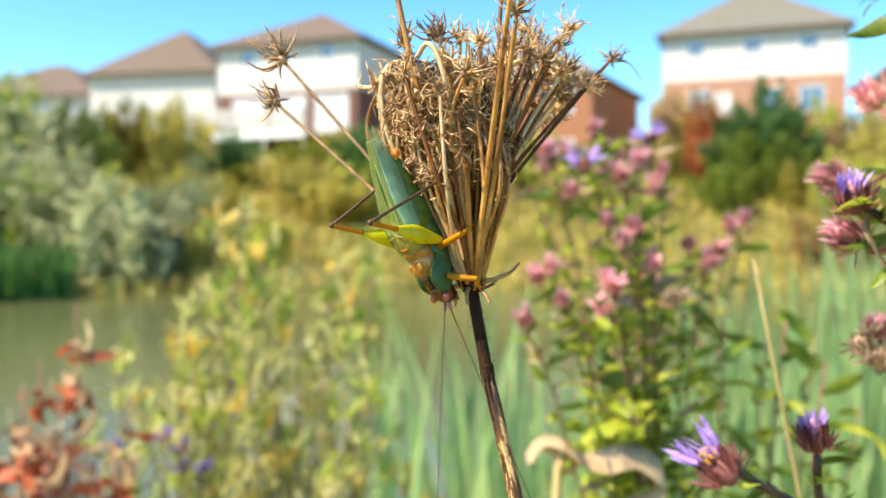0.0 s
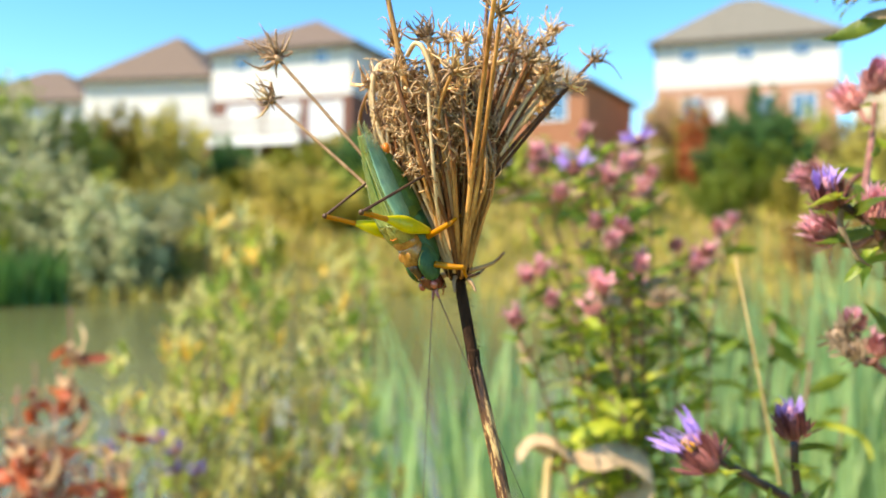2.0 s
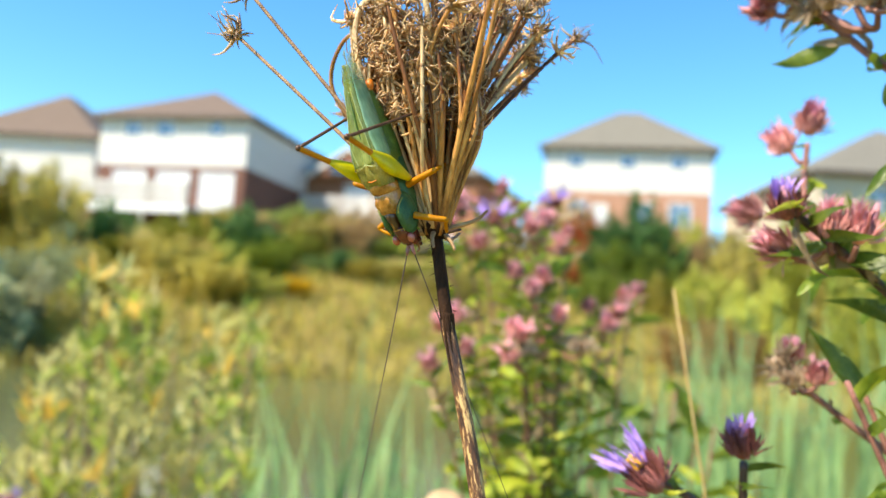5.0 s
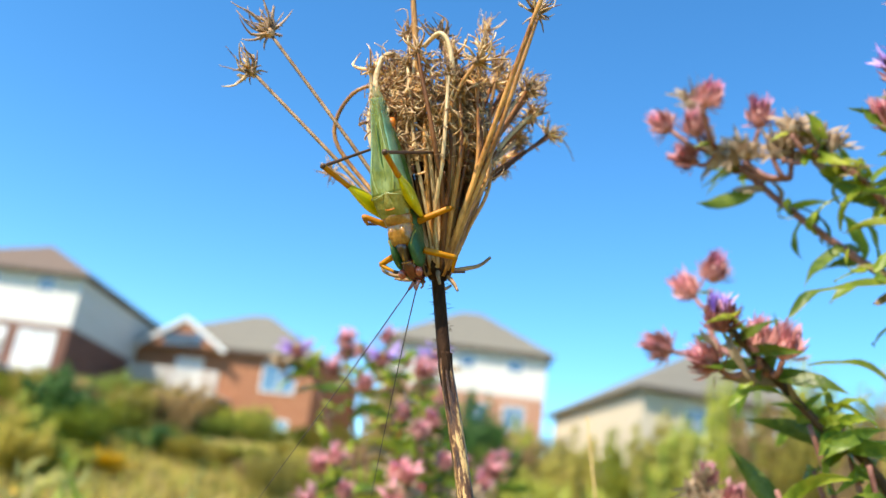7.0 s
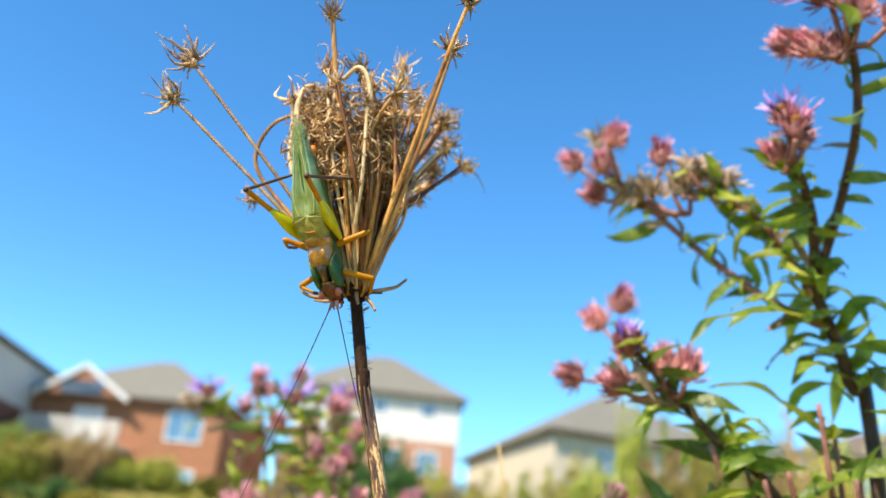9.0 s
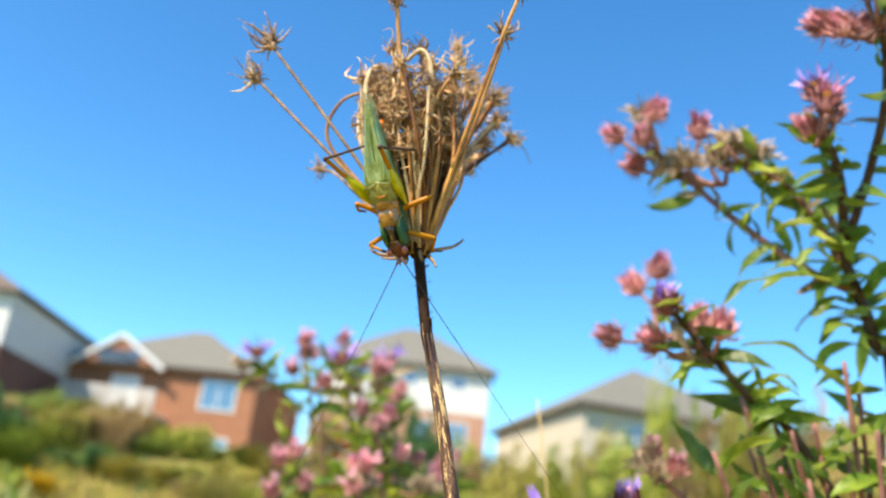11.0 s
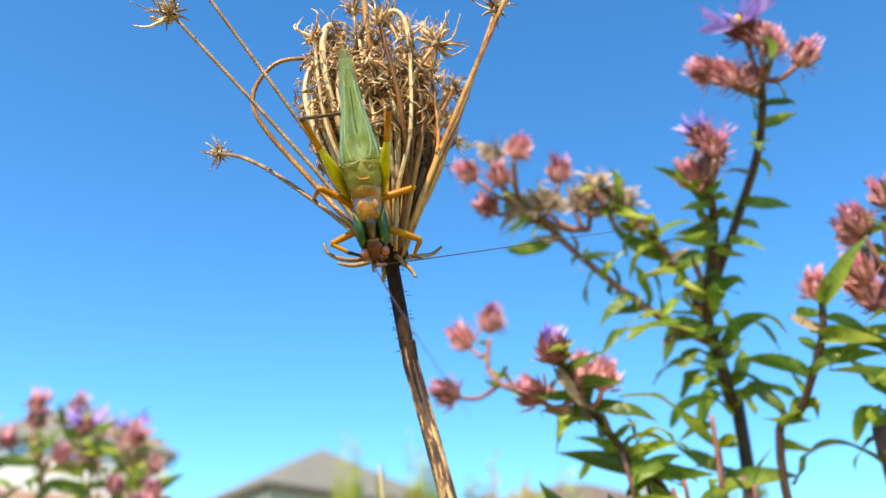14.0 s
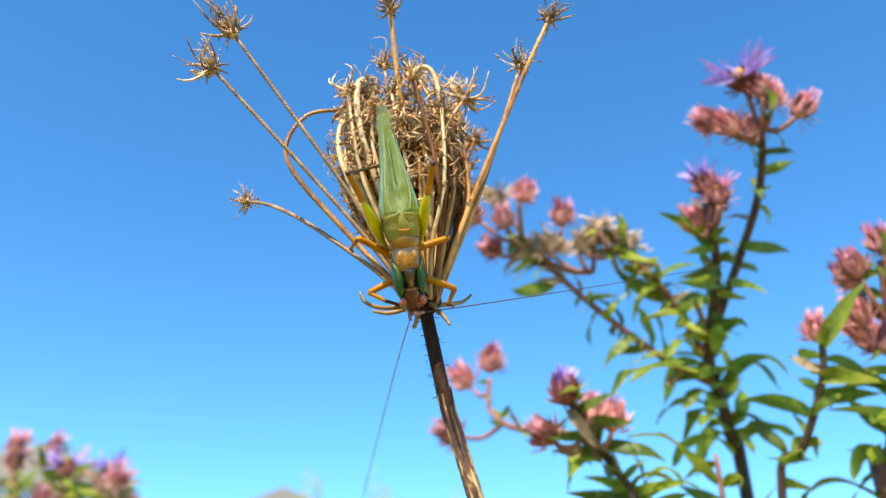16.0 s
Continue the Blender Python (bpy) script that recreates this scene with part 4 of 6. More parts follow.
class Aster:
    """One aster plant. All places are given in the world and kept from the plant's foot."""

    def __init__(self, at, label, seed):
        self.root = root("aster_plant", at, label, "flowers", "asters")
        self.o = Vector(at)
        self.r = random.Random(seed)
        self.rods = []

    def rod(self, pts, r0, r1, dark=False, k=5):
        pts = curve([Vector(p) - self.o for p in pts], k)
        bm = bmesh.new()
        tube(bm, pts, (r0, r1), 7)
        part("stem", bm, M["aster_stem_dark" if dark else "aster_stem"], self.root)
        self.rods.append(pts)
        return pts

    def head(self, at, kind, axis=(0, 0, 1), size=1.0, stalk=None):
        at = Vector(at) - self.o
        axis = (Vector(axis) + Vector((self.r.gauss(0, 0.15), self.r.gauss(0, 0.15), 0))).normalized()
        m = along(axis, at - axis * 0.004 * size, self.r.uniform(0, 6.28)) @ Matrix.Diagonal((size * 1.04, size * 1.04, size * 1.04, 1))
        trio = self.r.choice(HEADS[kind])
        h = share("flower_head", trio[0], self.root, m)
        share("petals", trio[1], h, Matrix())
        share("disc", trio[2], h, Matrix())
        if stalk is not None:
            s = Vector(stalk) - self.o
            foot = at - axis * 0.0045 * size
            bm = bmesh.new()
            tube(bm, curve([s, s.lerp(foot, 0.5) + Vector((0, 0, -0.002)), foot], 4), (0.0008, 0.0007), 6)
            part("flower_stalk", bm, M["aster_stem"], self.root)

    def leaves(self, pts, n, s0=0.0, s1=1.0, size=1.0, yellow=0.3, dry=0.08):
        for i in range(n):
            s = s0 + (s1 - s0) * (i + self.r.uniform(0.1, 0.9)) / n
            k = s * (len(pts) - 1)
            a = pts[int(k)].lerp(pts[min(int(k) + 1, len(pts) - 1)], k - int(k))
            t = (pts[min(int(k) + 1, len(pts) - 1)] - pts[max(int(k) - 1, 0)]).normalized()
            ang = i * 2.4 + self.r.uniform(-0.6, 0.6)
            x = t.orthogonal().normalized()
            side = x * math.cos(ang) + t.cross(x) * math.sin(ang)
            d = side + t * self.r.uniform(0.0, 0.9)
            q = self.r.random()
            me = self.r.choice(LEAVES_Y if q < yellow else LEAVES_D if q < yellow + dry else LEAVES)
            z = self.r.uniform(0.75, 1.2) * size
            m = along(d, a, 0, "Y")
            up = m.to_3x3() @ Vector((0, 0, 1))
            if up.z < 0:
                m = m @ Matrix.Rotation(math.pi, 4, "Y")
            share("leaf", me, self.root, m @ Matrix.Rotation(self.r.gauss(0, 0.4), 4, "Y") @ Matrix.Diagonal((z, z, z, 1)))

    def arching(self, line, n, s0, s1, length):
        """Long arching leaves set round a stretch of a stem."""
        for i in range(n):
            c = line[int((s0 + (s1 - s0) * (i + self.r.random()) / n) * (len(line) - 1))] + self.o
            a = 2.4 * i + self.r.uniform(-0.4, 0.4)
            d = Vector((math.cos(a), math.sin(a), 0)) * length * self.r.uniform(0.7, 1.15)
            up = Vector((0, 0, length * self.r.uniform(0.05, 0.3)))
            self.long_leaf([c, c + d * 0.4 + up, c + d * 0.8 + up * 0.7, c + d * 1.05 - up * 0.6], length * self.r.uniform(0.17, 0.24))

    def long_leaf(self, pts, width):
        """A long leaf folded along its midrib, laid along an arching line."""
        line = curve([Vector(q) - self.o for q in pts], 5)
        bm = bmesh.new()
        rows = []
        for i, c in enumerate(line):
            s = i / (len(line) - 1)
            t = (line[min(i + 1, len(line) - 1)] - line[max(i - 1, 0)]).normalized()
            x = t.cross(Vector((0.25, -0.5, 0.8))).normalized()
            up = x.cross(t)
            h = width * 0.5 * max(0.03, math.sin(math.pi * min(1, 0.10 + 0.9 * s)) ** 0.7)
            wave = 0.10 * width * math.sin(s * 13 + width * 900)
            rows.append([bm.verts.new(c + x * h * k + up * (abs(k) * h * 0.35 + wave * k)) for k in (-1, -0.5, 0, 0.5, 1)])
        for a, b in zip(rows, rows[1:]):
            for j in range(4):
                bm.faces.new((a[j], a[j + 1], b[j + 1], b[j]))
        part("leaf", bm, M["aster_leaf"], self.root)


def near_aster():
    p = Aster((0.165, 0.180, 0.0), "tall aster with pink closed heads and purple flowers", 21)
    main = p.rod([(0.165, 0.180, 0.0), (0.166, 0.176, 0.5), (0.158, 0.168, 1.0), (0.1453, 0.1637, 1.0547), (0.1331, 0.1605, 1.0736), (0.1209, 0.1497, 1.0861), (0.1121, 0.1437, 1.0930), (0.1052, 0.1414, 1.0980)], 0.0024, 0.0009, True)
    tall = p.rod([(0.1300, 0.1580, 1.0770), (0.1251, 0.1440, 1.0944), (0.1181, 0.1322, 1.1072), (0.1107, 0.1254, 1.1172), (0.1062, 0.1235, 1.1225)], 0.0013, 0.0009, True)
    bra = p.rod([(0.1375, 0.1620, 1.0670), (0.1288, 0.1702, 1.0737), (0.1210, 0.1787, 1.0833), (0.1119, 0.1873, 1.0949), (0.1042, 0.1935, 1.1050), (0.0965, 0.1979, 1.1120)], 0.0012, 0.0008)
    bra2 = p.rod([(0.1345, 0.1610, 1.0715), (0.1262, 0.1636, 1.0859), (0.1183, 0.1667, 1.0960), (0.1085, 0.1726, 1.1040)], 0.0011, 0.0008)
    brb = p.rod([(0.161, 0.172, 0.975), (0.140, 0.174, 1.012), (0.1234, 0.1748, 1.0300), (0.1148, 0.1770, 1.0353), (0.1045, 0.1785, 1.0437), (0.0931, 0.1773, 1.0510), (0.0865, 0.1763, 1.0545)], 0.0014, 0.0009, True)
    brb2 = p.rod([(0.1010, 0.1782, 1.0455), (0.0994, 0.1895, 1.0514), (0.1137, 0.2162, 1.0614), (0.1245, 0.2347, 1.0740), (0.1258, 0.2355, 1.0850)], 0.0011, 0.0008)
    low = p.rod([(0.164, 0.178, 0.86), (0.13, 0.19, 0.93), (0.095, 0.195, 0.975), (0.074, 0.194, 0.990), (0.066, 0.1935, 0.9935)], 0.0014, 0.0009, True)
    low2 = p.rod([(0.100, 0.194, 0.970), (0.085, 0.187, 0.985), (0.0815, 0.1835, 1.000)], 0.0012, 0.0009, True)
    mid = p.rod([(0.162, 0.174, 0.955), (0.140, 0.195, 0.99), (0.118, 0.208, 1.010), (0.1075, 0.2105, 1.0175)], 0.0012, 0.0008)
    # heads on their branches
    end = (0.0985, 0.1970, 1.1105)
    for at, kind, ax in (((0.0865, 0.2072, 1.1206), "bud", (-0.6, 0.2, 0.6)), ((0.0891, 0.1878, 1.1214), "mauve", (0, 0, 1)), ((0.0918, 0.1988, 1.1183), "bud", (-0.2, 0, 1)), ((0.0940, 0.2062, 1.1114), "bud", (-0.8, 0.2, 0.3)), ((0.0959, 0.2042, 1.1298), "faded", (0, 0, 1))):
        p.head(at, kind, ax, 1.05, end)
    p.head((0.1031, 0.1851, 1.1187), "mauve", (-0.1, 0, 1), 1.1, (0.1042, 0.1935, 1.1050))
    p.head((0.1007, 0.1950, 1.1117), "faded", (0.1, -0.2, 1), 0.9, (0.1042, 0.1935, 1.1050))
    for at in ((0.1030, 0.1723, 1.1095), (0.1088, 0.1708, 1.1080), (0.1050, 0.1788, 1.1056), (0.1120, 0.1690, 1.1060)):
        p.head(at, "faded", (0, 0, 1), 0.8, (0.1090, 0.1722, 1.1030))
    for at, kind, ax in (((0.1034, 0.1443, 1.1000), "bud", (-0.5, 0.2, 0.7)), ((0.1029, 0.1365, 1.1036), "half", (0, 0, 1)), ((0.1021, 0.1394, 1.1080), "purple", (-0.2, 0, 1)), ((0.1080, 0.1402, 1.1035), "bud", (0.3, 0, 1))):
        p.head(at, kind, ax, 1.0, (0.1052, 0.1414, 1.0965))
    for at, kind, ax in (((0.0985, 0.1227, 1.1310), "open", (-0.9, -0.1, 0.6)), ((0.1025, 0.1200, 1.1290), "bud", (0, -0.1, 1)), ((0.1055, 0.1185, 1.1270), "bud", (0.2, -0.2, 1)), ((0.1104, 0.1128, 1.1232), "bud", (0.5, -0.5, 0.9)), ((0.0986, 0.1343, 1.1236), "bud", (-0.6, 0.4, 0.6)), ((0.1046, 0.1269, 1.1206), "bud", (-0.1, 0, 1)), ((0.1010, 0.1300, 1.1215), "bud", (-0.4, 0.2, 0.8))):
        p.head(at, kind, ax, 1.05, (0.1066, 0.1237, 1.1190))
    for at, kind, ax, st in (((0.1228, 0.2461, 1.0882), "bud", (-0.3, 0.3, 0.8), (0.1258, 0.2355, 1.0800)), ((0.1266, 0.2350, 1.0926), "mauve", (0, 0, 1), None), ((0.0847, 0.1755, 1.0570), "tuft", (-0.35, 0, 0.9), None), ((0.1082, 0.2384, 1.0641), "bud", (-0.7, 0.5, 0.3), (0.118, 0.224, 1.0650)), ((0.0876, 0.1854, 1.0483), "bud", (-0.8, 0.3, 0.4), (0.0970, 0.1800, 1.0470)), ((0.0960, 0.1758, 1.0535), "bud", (0, 0, 1), (0.0980, 0.1780, 1.0480)), ((0.1011, 0.1728, 1.0528), "bud", (0.2, -0.2, 0.9), (0.1010, 0.1783, 1.0460))):
        p.head(at, kind, ax, 1.15 if at[1] < 0.2 else 1.3, st)
    # withered heads where the two upper branches fork
    for at, ax in (((0.1010, 0.1865, 1.1085), (-0.3, -0.3, 1)), ((0.1050, 0.1800, 1.1075), (0.2, -0.3, 1)), ((0.0985, 0.1915, 1.1075), (-0.6, -0.2, 0.7)), ((0.1075, 0.1765, 1.1100), (0, 0, 1))):
        p.head(at, "faded", ax, 0.95, (0.1085, 0.1800, 1.0985))
    p.head((0.0624, 0.1933, 0.9960), "purple", (-0.42, 0.45, 0.85), 1.5)
    p.head((0.0806, 0.1831, 1.0055), "tuft", (-0.1, -0.1, 1), 1.2)
    for at, ax in (((0.1039, 0.2110, 1.0217), (-0.7, 0, 0.7)), ((0.1095, 0.2134, 1.0249), (-0.1, 0, 1)), ((0.1123, 0.2055, 1.0198), (0.2, -0.3, 0.9)), ((0.1065, 0.2080, 1.0185), (-0.3, -0.2, 0.8))):
        p.head(at, "bud" if at[0] > 0.107 else "faded", ax, 0.9, (0.1085, 0.2100, 1.0165))
    p.leaves(main, 40, 0.40, 0.98, 0.82, 0.22, 0.12)
    p.leaves(tall, 18, 0.1, 0.95, 0.72, 0.22)
    p.leaves(bra, 36, 0.1, 1.0, 0.80, 0.22)
    p.leaves(bra2, 50, 0.2, 1.0, 0.78, 0.30, 0.2)
    p.leaves(brb, 28, 0.3, 0.95, 0.95)
    p.leaves(brb2, 9, 0.2, 0.95, 0.6)
    p.leaves(low, 16, 0.3, 0.97, 0.7)
    p.leaves(low2, 6, 0.2, 0.95, 0.5)
    p.leaves(mid, 10, 0.2, 0.95, 0.65, 0.2, 0.15)
    # leafy side shoots low on the stem
    for tip in ((0.109, 0.175, 1.035), (0.119, 0.168, 1.027), (0.133, 0.163, 1.047), (0.133, 0.154, 1.028), (0.099, 0.174, 1.019), (0.116, 0.160, 1.014), (0.122, 0.182, 1.014), (0.1170, 0.1825, 1.0260), (0.1219, 0.1754, 1.0189), (0.1304, 0.1716, 1.0316), (0.1368, 0.1669, 1.0234), (0.1451, 0.1629, 1.0331), (0.1444, 0.1589, 1.0212), (0.1215, 0.1785, 1.0370), (0.1103, 0.1857, 1.0177), (0.1429, 0.1676, 1.0408)):
        t = Vector(tip)
        s = Vector((0.162, 0.177, t.z - 0.10))
        shoot = p.rod([s, s.lerp(t, 0.55) + Vector((0, 0, -0.006)), t], 0.0012, 0.0006, False, 8)
        p.leaves(shoot, 9, 0.15, 1.0, 1.05, 0.08, 0.08)
    # long leaves that arch and hang
    for pts, width in (
        ([(0.1491, 0.1644, 1.0425), (0.1397, 0.1679, 1.0411), (0.1280, 0.1682, 1.0460), (0.1182, 0.1693, 1.0496), (0.1085, 0.1744, 1.0486)], 0.0062),
        ([(0.1368, 0.1616, 1.0678), (0.1242, 0.1650, 1.0695), (0.1136, 0.1677, 1.0670), (0.1063, 0.1713, 1.0643), (0.1019, 0.1735, 1.0582)], 0.0040),
        ([(0.1402, 0.1631, 1.0634), (0.1315, 0.1645, 1.0642), (0.1269, 0.1672, 1.0587)], 0.0045),
        ([(0.1492, 0.1605, 1.0151), (0.1382, 0.1622, 1.0168), (0.1288, 0.1659, 1.0115)], 0.0062),
        ([(0.1003, 0.1840, 1.0444), (0.0981, 0.1855, 1.0408), (0.0976, 0.1864, 1.0343)], 0.0032),
        ([(0.1469, 0.1644, 1.0498), (0.1425, 0.1677, 1.0543), (0.1408, 0.1761, 1.0530), (0.1410, 0.1807, 1.0480)], 0.0040),
        ([(0.1438, 0.1649, 1.0572), (0.1455, 0.1588, 1.0595), (0.1459, 0.1526, 1.0537)], 0.0045),
        ([(0.1319, 0.1624, 1.0736), (0.1255, 0.1639, 1.0775), (0.1210, 0.1667, 1.0722)], 0.0036),
        ([(0.1456, 0.1612, 1.0308), (0.1368, 0.1643, 1.0282), (0.1288, 0.1681, 1.0229)], 0.0052),
        ([(0.1278, 0.1706, 1.0288), (0.1196, 0.1741, 1.0301), (0.1136, 0.1780, 1.0250)], 0.0046),
        ([(0.1149, 0.1750, 1.0377), (0.1178, 0.1697, 1.0413), (0.1206, 0.1668, 1.0376)], 0.0040),
        ([(0.1437, 0.1674, 1.0207), (0.1342, 0.1715, 1.0217), (0.1269, 0.1742, 1.0165)], 0.0050),
    ):
        p.long_leaf(pts, width)
    p.arching(main, 16, 0.38, 0.62, 0.021)
    p.arching(brb, 10, 0.15, 0.6, 0.017)
    # a second, closer stem with its own leaves
    s2 = p.rod([(0.172, 0.172, 0.55), (0.166, 0.160, 0.95), (0.1506, 0.1547, 1.0371), (0.1435, 0.1437, 1.0470), (0.1362, 0.1328, 1.0603), (0.1336, 0.1298, 1.0690)], 0.0014, 0.0009, True)
    p.leaves(s2, 18, 0.4, 0.97, 1.0)
    p.head((0.1326, 0.1303, 1.0740), "bud", (-0.1, 0, 1), 1.05)
    return p


def right_aster():
    p = Aster((0.185, 0.125, 0.0), "aster with pale pink-brown heads and broad leaves", 33)
    a = p.rod([(0.185, 0.125, 0.0), (0.180, 0.130, 0.6), (0.168, 0.134, 1.01), (0.1605, 0.1321, 1.0336), (0.1531, 0.1239, 1.0501), (0.1476, 0.1176, 1.0615), (0.1391, 0.1137, 1.0784), (0.1363, 0.1118, 1.0875)], 0.0020, 0.0009)
    for at, ax in (((0.1347, 0.1105, 1.0928), (0, 0, 1)), ((0.1354, 0.1204, 1.0863), (-0.4, 0.3, 0.8)), ((0.1330, 0.1180, 1.0880), (-0.2, 0.2, 0.9)), ((0.1357, 0.1207, 1.0762), (-0.2, 0.2, 1)), ((0.1389, 0.1165, 1.0690), (-0.1, 0, 1)), ((0.1407, 0.1206, 1.0704), (-0.4, 0.4, 0.8)), ((0.1380, 0.1225, 1.0735), (-0.3, 0.3, 0.9)), ((0.1400, 0.1080, 1.0900), (0.3, -0.3, 1)), ((0.1450, 0.1080, 1.0820), (0.3, -0.3, 1))):
        p.head(at, p.r.choice(("bud", "bud", "mauve")), ax, 1.1, (0.1415, 0.1145, 1.0720))
    p.leaves(a, 26, 0.35, 0.97, 1.0, 0.3)
    p.arching(a, 9, 0.38, 0.75, 0.020)
    return p


def mid_aster():
    p = Aster((0.14, 0.50, 0.0), "bushy aster with pink and mauve heads", 45)
    r = p.r
    tips = [(0.0865, 0.4892, 1.1063), (0.1222, 0.5026, 1.1039), (0.1045, 0.4569, 1.0854), (0.1247, 0.4831, 1.0826), (0.0961, 0.4396, 1.0548), (0.2011, 0.5653, 1.0562), (0.1362, 0.4706, 1.0411), (0.1091, 0.4466, 1.0341), (0.0781, 0.4018, 1.0263), (0.0544, 0.4261, 1.0300), (0.0585, 0.4145, 1.0150), (0.1498, 0.4768, 1.0346), (0.0993, 0.4881, 1.0942), (0.0708, 0.4929, 1.0957), (0.1853, 0.5496, 1.0535),
            (0.0537, 0.4460, 1.0911), (0.0720, 0.4329, 1.0823), (0.0861, 0.4089, 1.0756), (0.0354, 0.4817, 1.0869), (0.0783, 0.4050, 1.0535), (0.0887, 0.3914, 1.0509), (0.0764, 0.3778, 1.0242), (0.0969, 0.3910, 1.0332), (0.0374, 0.3895, 1.0081)]
    kinds = ["pale", "open", "pale", "bud", "mauve", "pale", "bud", "pale", "mauve", "pale", "bud", "pale", "pale", "mauve", "bud", "pale", "open", "pale", "open", "bud", "mauve", "pale", "bud", "pale"]
    for t, k in zip(tips, kinds):
        t = Vector(t)
        knee = Vector((0.5 * (t.x + 0.125), 0.5 * (t.y + 0.48), t.z - r.uniform(0.09, 0.15)))
        foot = Vector((0.14, 0.50, 0.0)).lerp(knee, r.uniform(0.72, 0.86)) + Vector((r.gauss(0, 0.006), r.gauss(0, 0.006), 0))
        a = p.rod([foot, foot.lerp(knee, 0.6), knee, t.lerp(knee, 0.35) + Vector((0, 0, 0.012)), t - Vector((0, 0, 0.005))], 0.0009, 0.0006, r.random() < 0.4)
        p.head(t, k, (r.gauss(0, 0.25), r.gauss(-0.1, 0.25), 1), 1.15)
        for _ in range(r.choice((0, 1, 1, 2))):
            u = t + Vector((r.gauss(0, 0.008), r.gauss(0, 0.008), -r.uniform(0.001, 0.014)))
            p.head(u, r.choice(("bud", "pale", "pale", "bud", "faded")), (r.gauss(0, 0.5), r.gauss(0, 0.5), 1), 1.2, t.lerp(knee, 0.16))
        p.leaves(a, 18, 0.10, 0.60, 1.7, 0.60, 0.03)
        p.leaves(a, 13, 0.55, 0.86, 1.25, 0.40, 0.30)
        p.leaves(a, 6, 0.78, 0.96, 0.8, 0.25, 0.1)
    # low leafy growth
    for i in range(9):
        x, y = 0.15 + r.uniform(-0.06, 0.10), 0.50 + r.uniform(-0.07, 0.07)
        a = p.rod([(0.14, 0.50, 0.05), (x * 0.5 + 0.07, y * 0.5 + 0.25, 0.6), (x, y, r.uniform(0.93, 1.02))], 0.0011, 0.0006, False, 8)
        p.leaves(a, 20, 0.5, 1.0, 1.9, 0.55, 0.02)
    return p


NEAR_ASTER, RIGHT_ASTER, MID_ASTER = near_aster(), right_aster(), mid_aster()


def low_asters():
    p = Aster((-0.27, 0.84, height(-0.27, 0.84)), "low mauve asters among willow stems", 58)
    for t in ((-0.2731, 0.8257, 0.8448), (-0.2572, 0.8279, 0.8331), (-0.2355, 0.8290, 0.8131), (-0.2559, 0.8233, 0.8148), (-0.3162, 0.8085, 0.8382)):
        a = p.rod([(-0.27, 0.84, 0.0), (-0.27, 0.835, 0.5), Vector(t) - Vector((0, 0, 0.006))], 0.0018, 0.0008)
        p.head(t, "open", (0, -0.5, 0.9), 1.3)
        p.leaves(a, 8, 0.6, 0.95, 0.8)


low_asters()


# ---- the dry flower head ----
BASE = Vector((0.0049, 0.1420, 1.0405))
FOOT = Vector((0.125, 0.100, 0.0))
UMBEL = root("dry_wild_carrot_head", FOOT, "dry brown wild carrot seed head, closed like a nest", "seed head")


def rod(name, pts, rad, material, n=6, k=6, ribs=0.0, label=""):
    bm = bmesh.new()
    tube(bm, curve([Vector(p) - FOOT for p in pts], k), rad, n, ribs)
    return part(name, bm, material, UMBEL, label)


SPLIT = Vector((0.0073, 0.1404, 1.0262))
rod("lower_stem", [FOOT, (0.116, 0.100, 0.35), (0.076, 0.104, 0.70), (0.0310, 0.1185, 0.900), (0.0166, 0.1310, 0.978), (0.0120, 0.1363, 1.005), SPLIT], (0.0020, 0.00108), M["stem_dry"], 14, 10, 0.14, "mottled tan and brown dry stem")
upper = rod("upper_stem", [SPLIT, (0.0060, 0.1413, 1.0335), BASE + Vector((0, 0, -0.0008)), BASE], [0.00106] * 13 + [0.00112, 0.0014, 0.0016, 0.0019, 0.0021, 0.0021], M["stem_dark"], 14, 6, 0.14, "near-black upper stem with fine hairs")


def stem_hairs():
    r = random.Random(8)
    bm = bmesh.new()
    for _ in range(90):
        s = r.random()
        p = SPLIT.lerp(BASE, s) - FOOT
        a = r.uniform(0, 6.28)
        d = Vector((math.cos(a), math.sin(a), r.uniform(-0.5, 0.2)))
        tube(bm, [p + d * 0.0012, p + d * (0.0012 + r.uniform(0.0003, 0.0009))], (0.00006, 0.00002), 3)
    tagged(part("stem_hairs", bm, M["stem_dark"], UMBEL), kind="stuff")


stem_hairs()
bm = bmesh.new()
tube(bm, [BASE - FOOT + Vector((0, 0, h)) for h in (-0.0016, -0.0006, 0.0004, 0.0016, 0.0026, 0.0030)], [0.0013, 0.0021, 0.0025, 0.0024, 0.0018, 0.0006], 16, 0.2)
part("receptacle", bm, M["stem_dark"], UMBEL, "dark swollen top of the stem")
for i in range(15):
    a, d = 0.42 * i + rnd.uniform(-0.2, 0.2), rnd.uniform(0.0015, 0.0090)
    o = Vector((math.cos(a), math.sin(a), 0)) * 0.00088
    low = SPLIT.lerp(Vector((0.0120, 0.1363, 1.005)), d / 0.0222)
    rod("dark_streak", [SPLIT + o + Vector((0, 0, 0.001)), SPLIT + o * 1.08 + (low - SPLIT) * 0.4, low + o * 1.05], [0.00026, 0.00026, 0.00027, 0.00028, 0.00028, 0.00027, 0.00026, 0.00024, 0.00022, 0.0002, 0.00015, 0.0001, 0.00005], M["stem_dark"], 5)


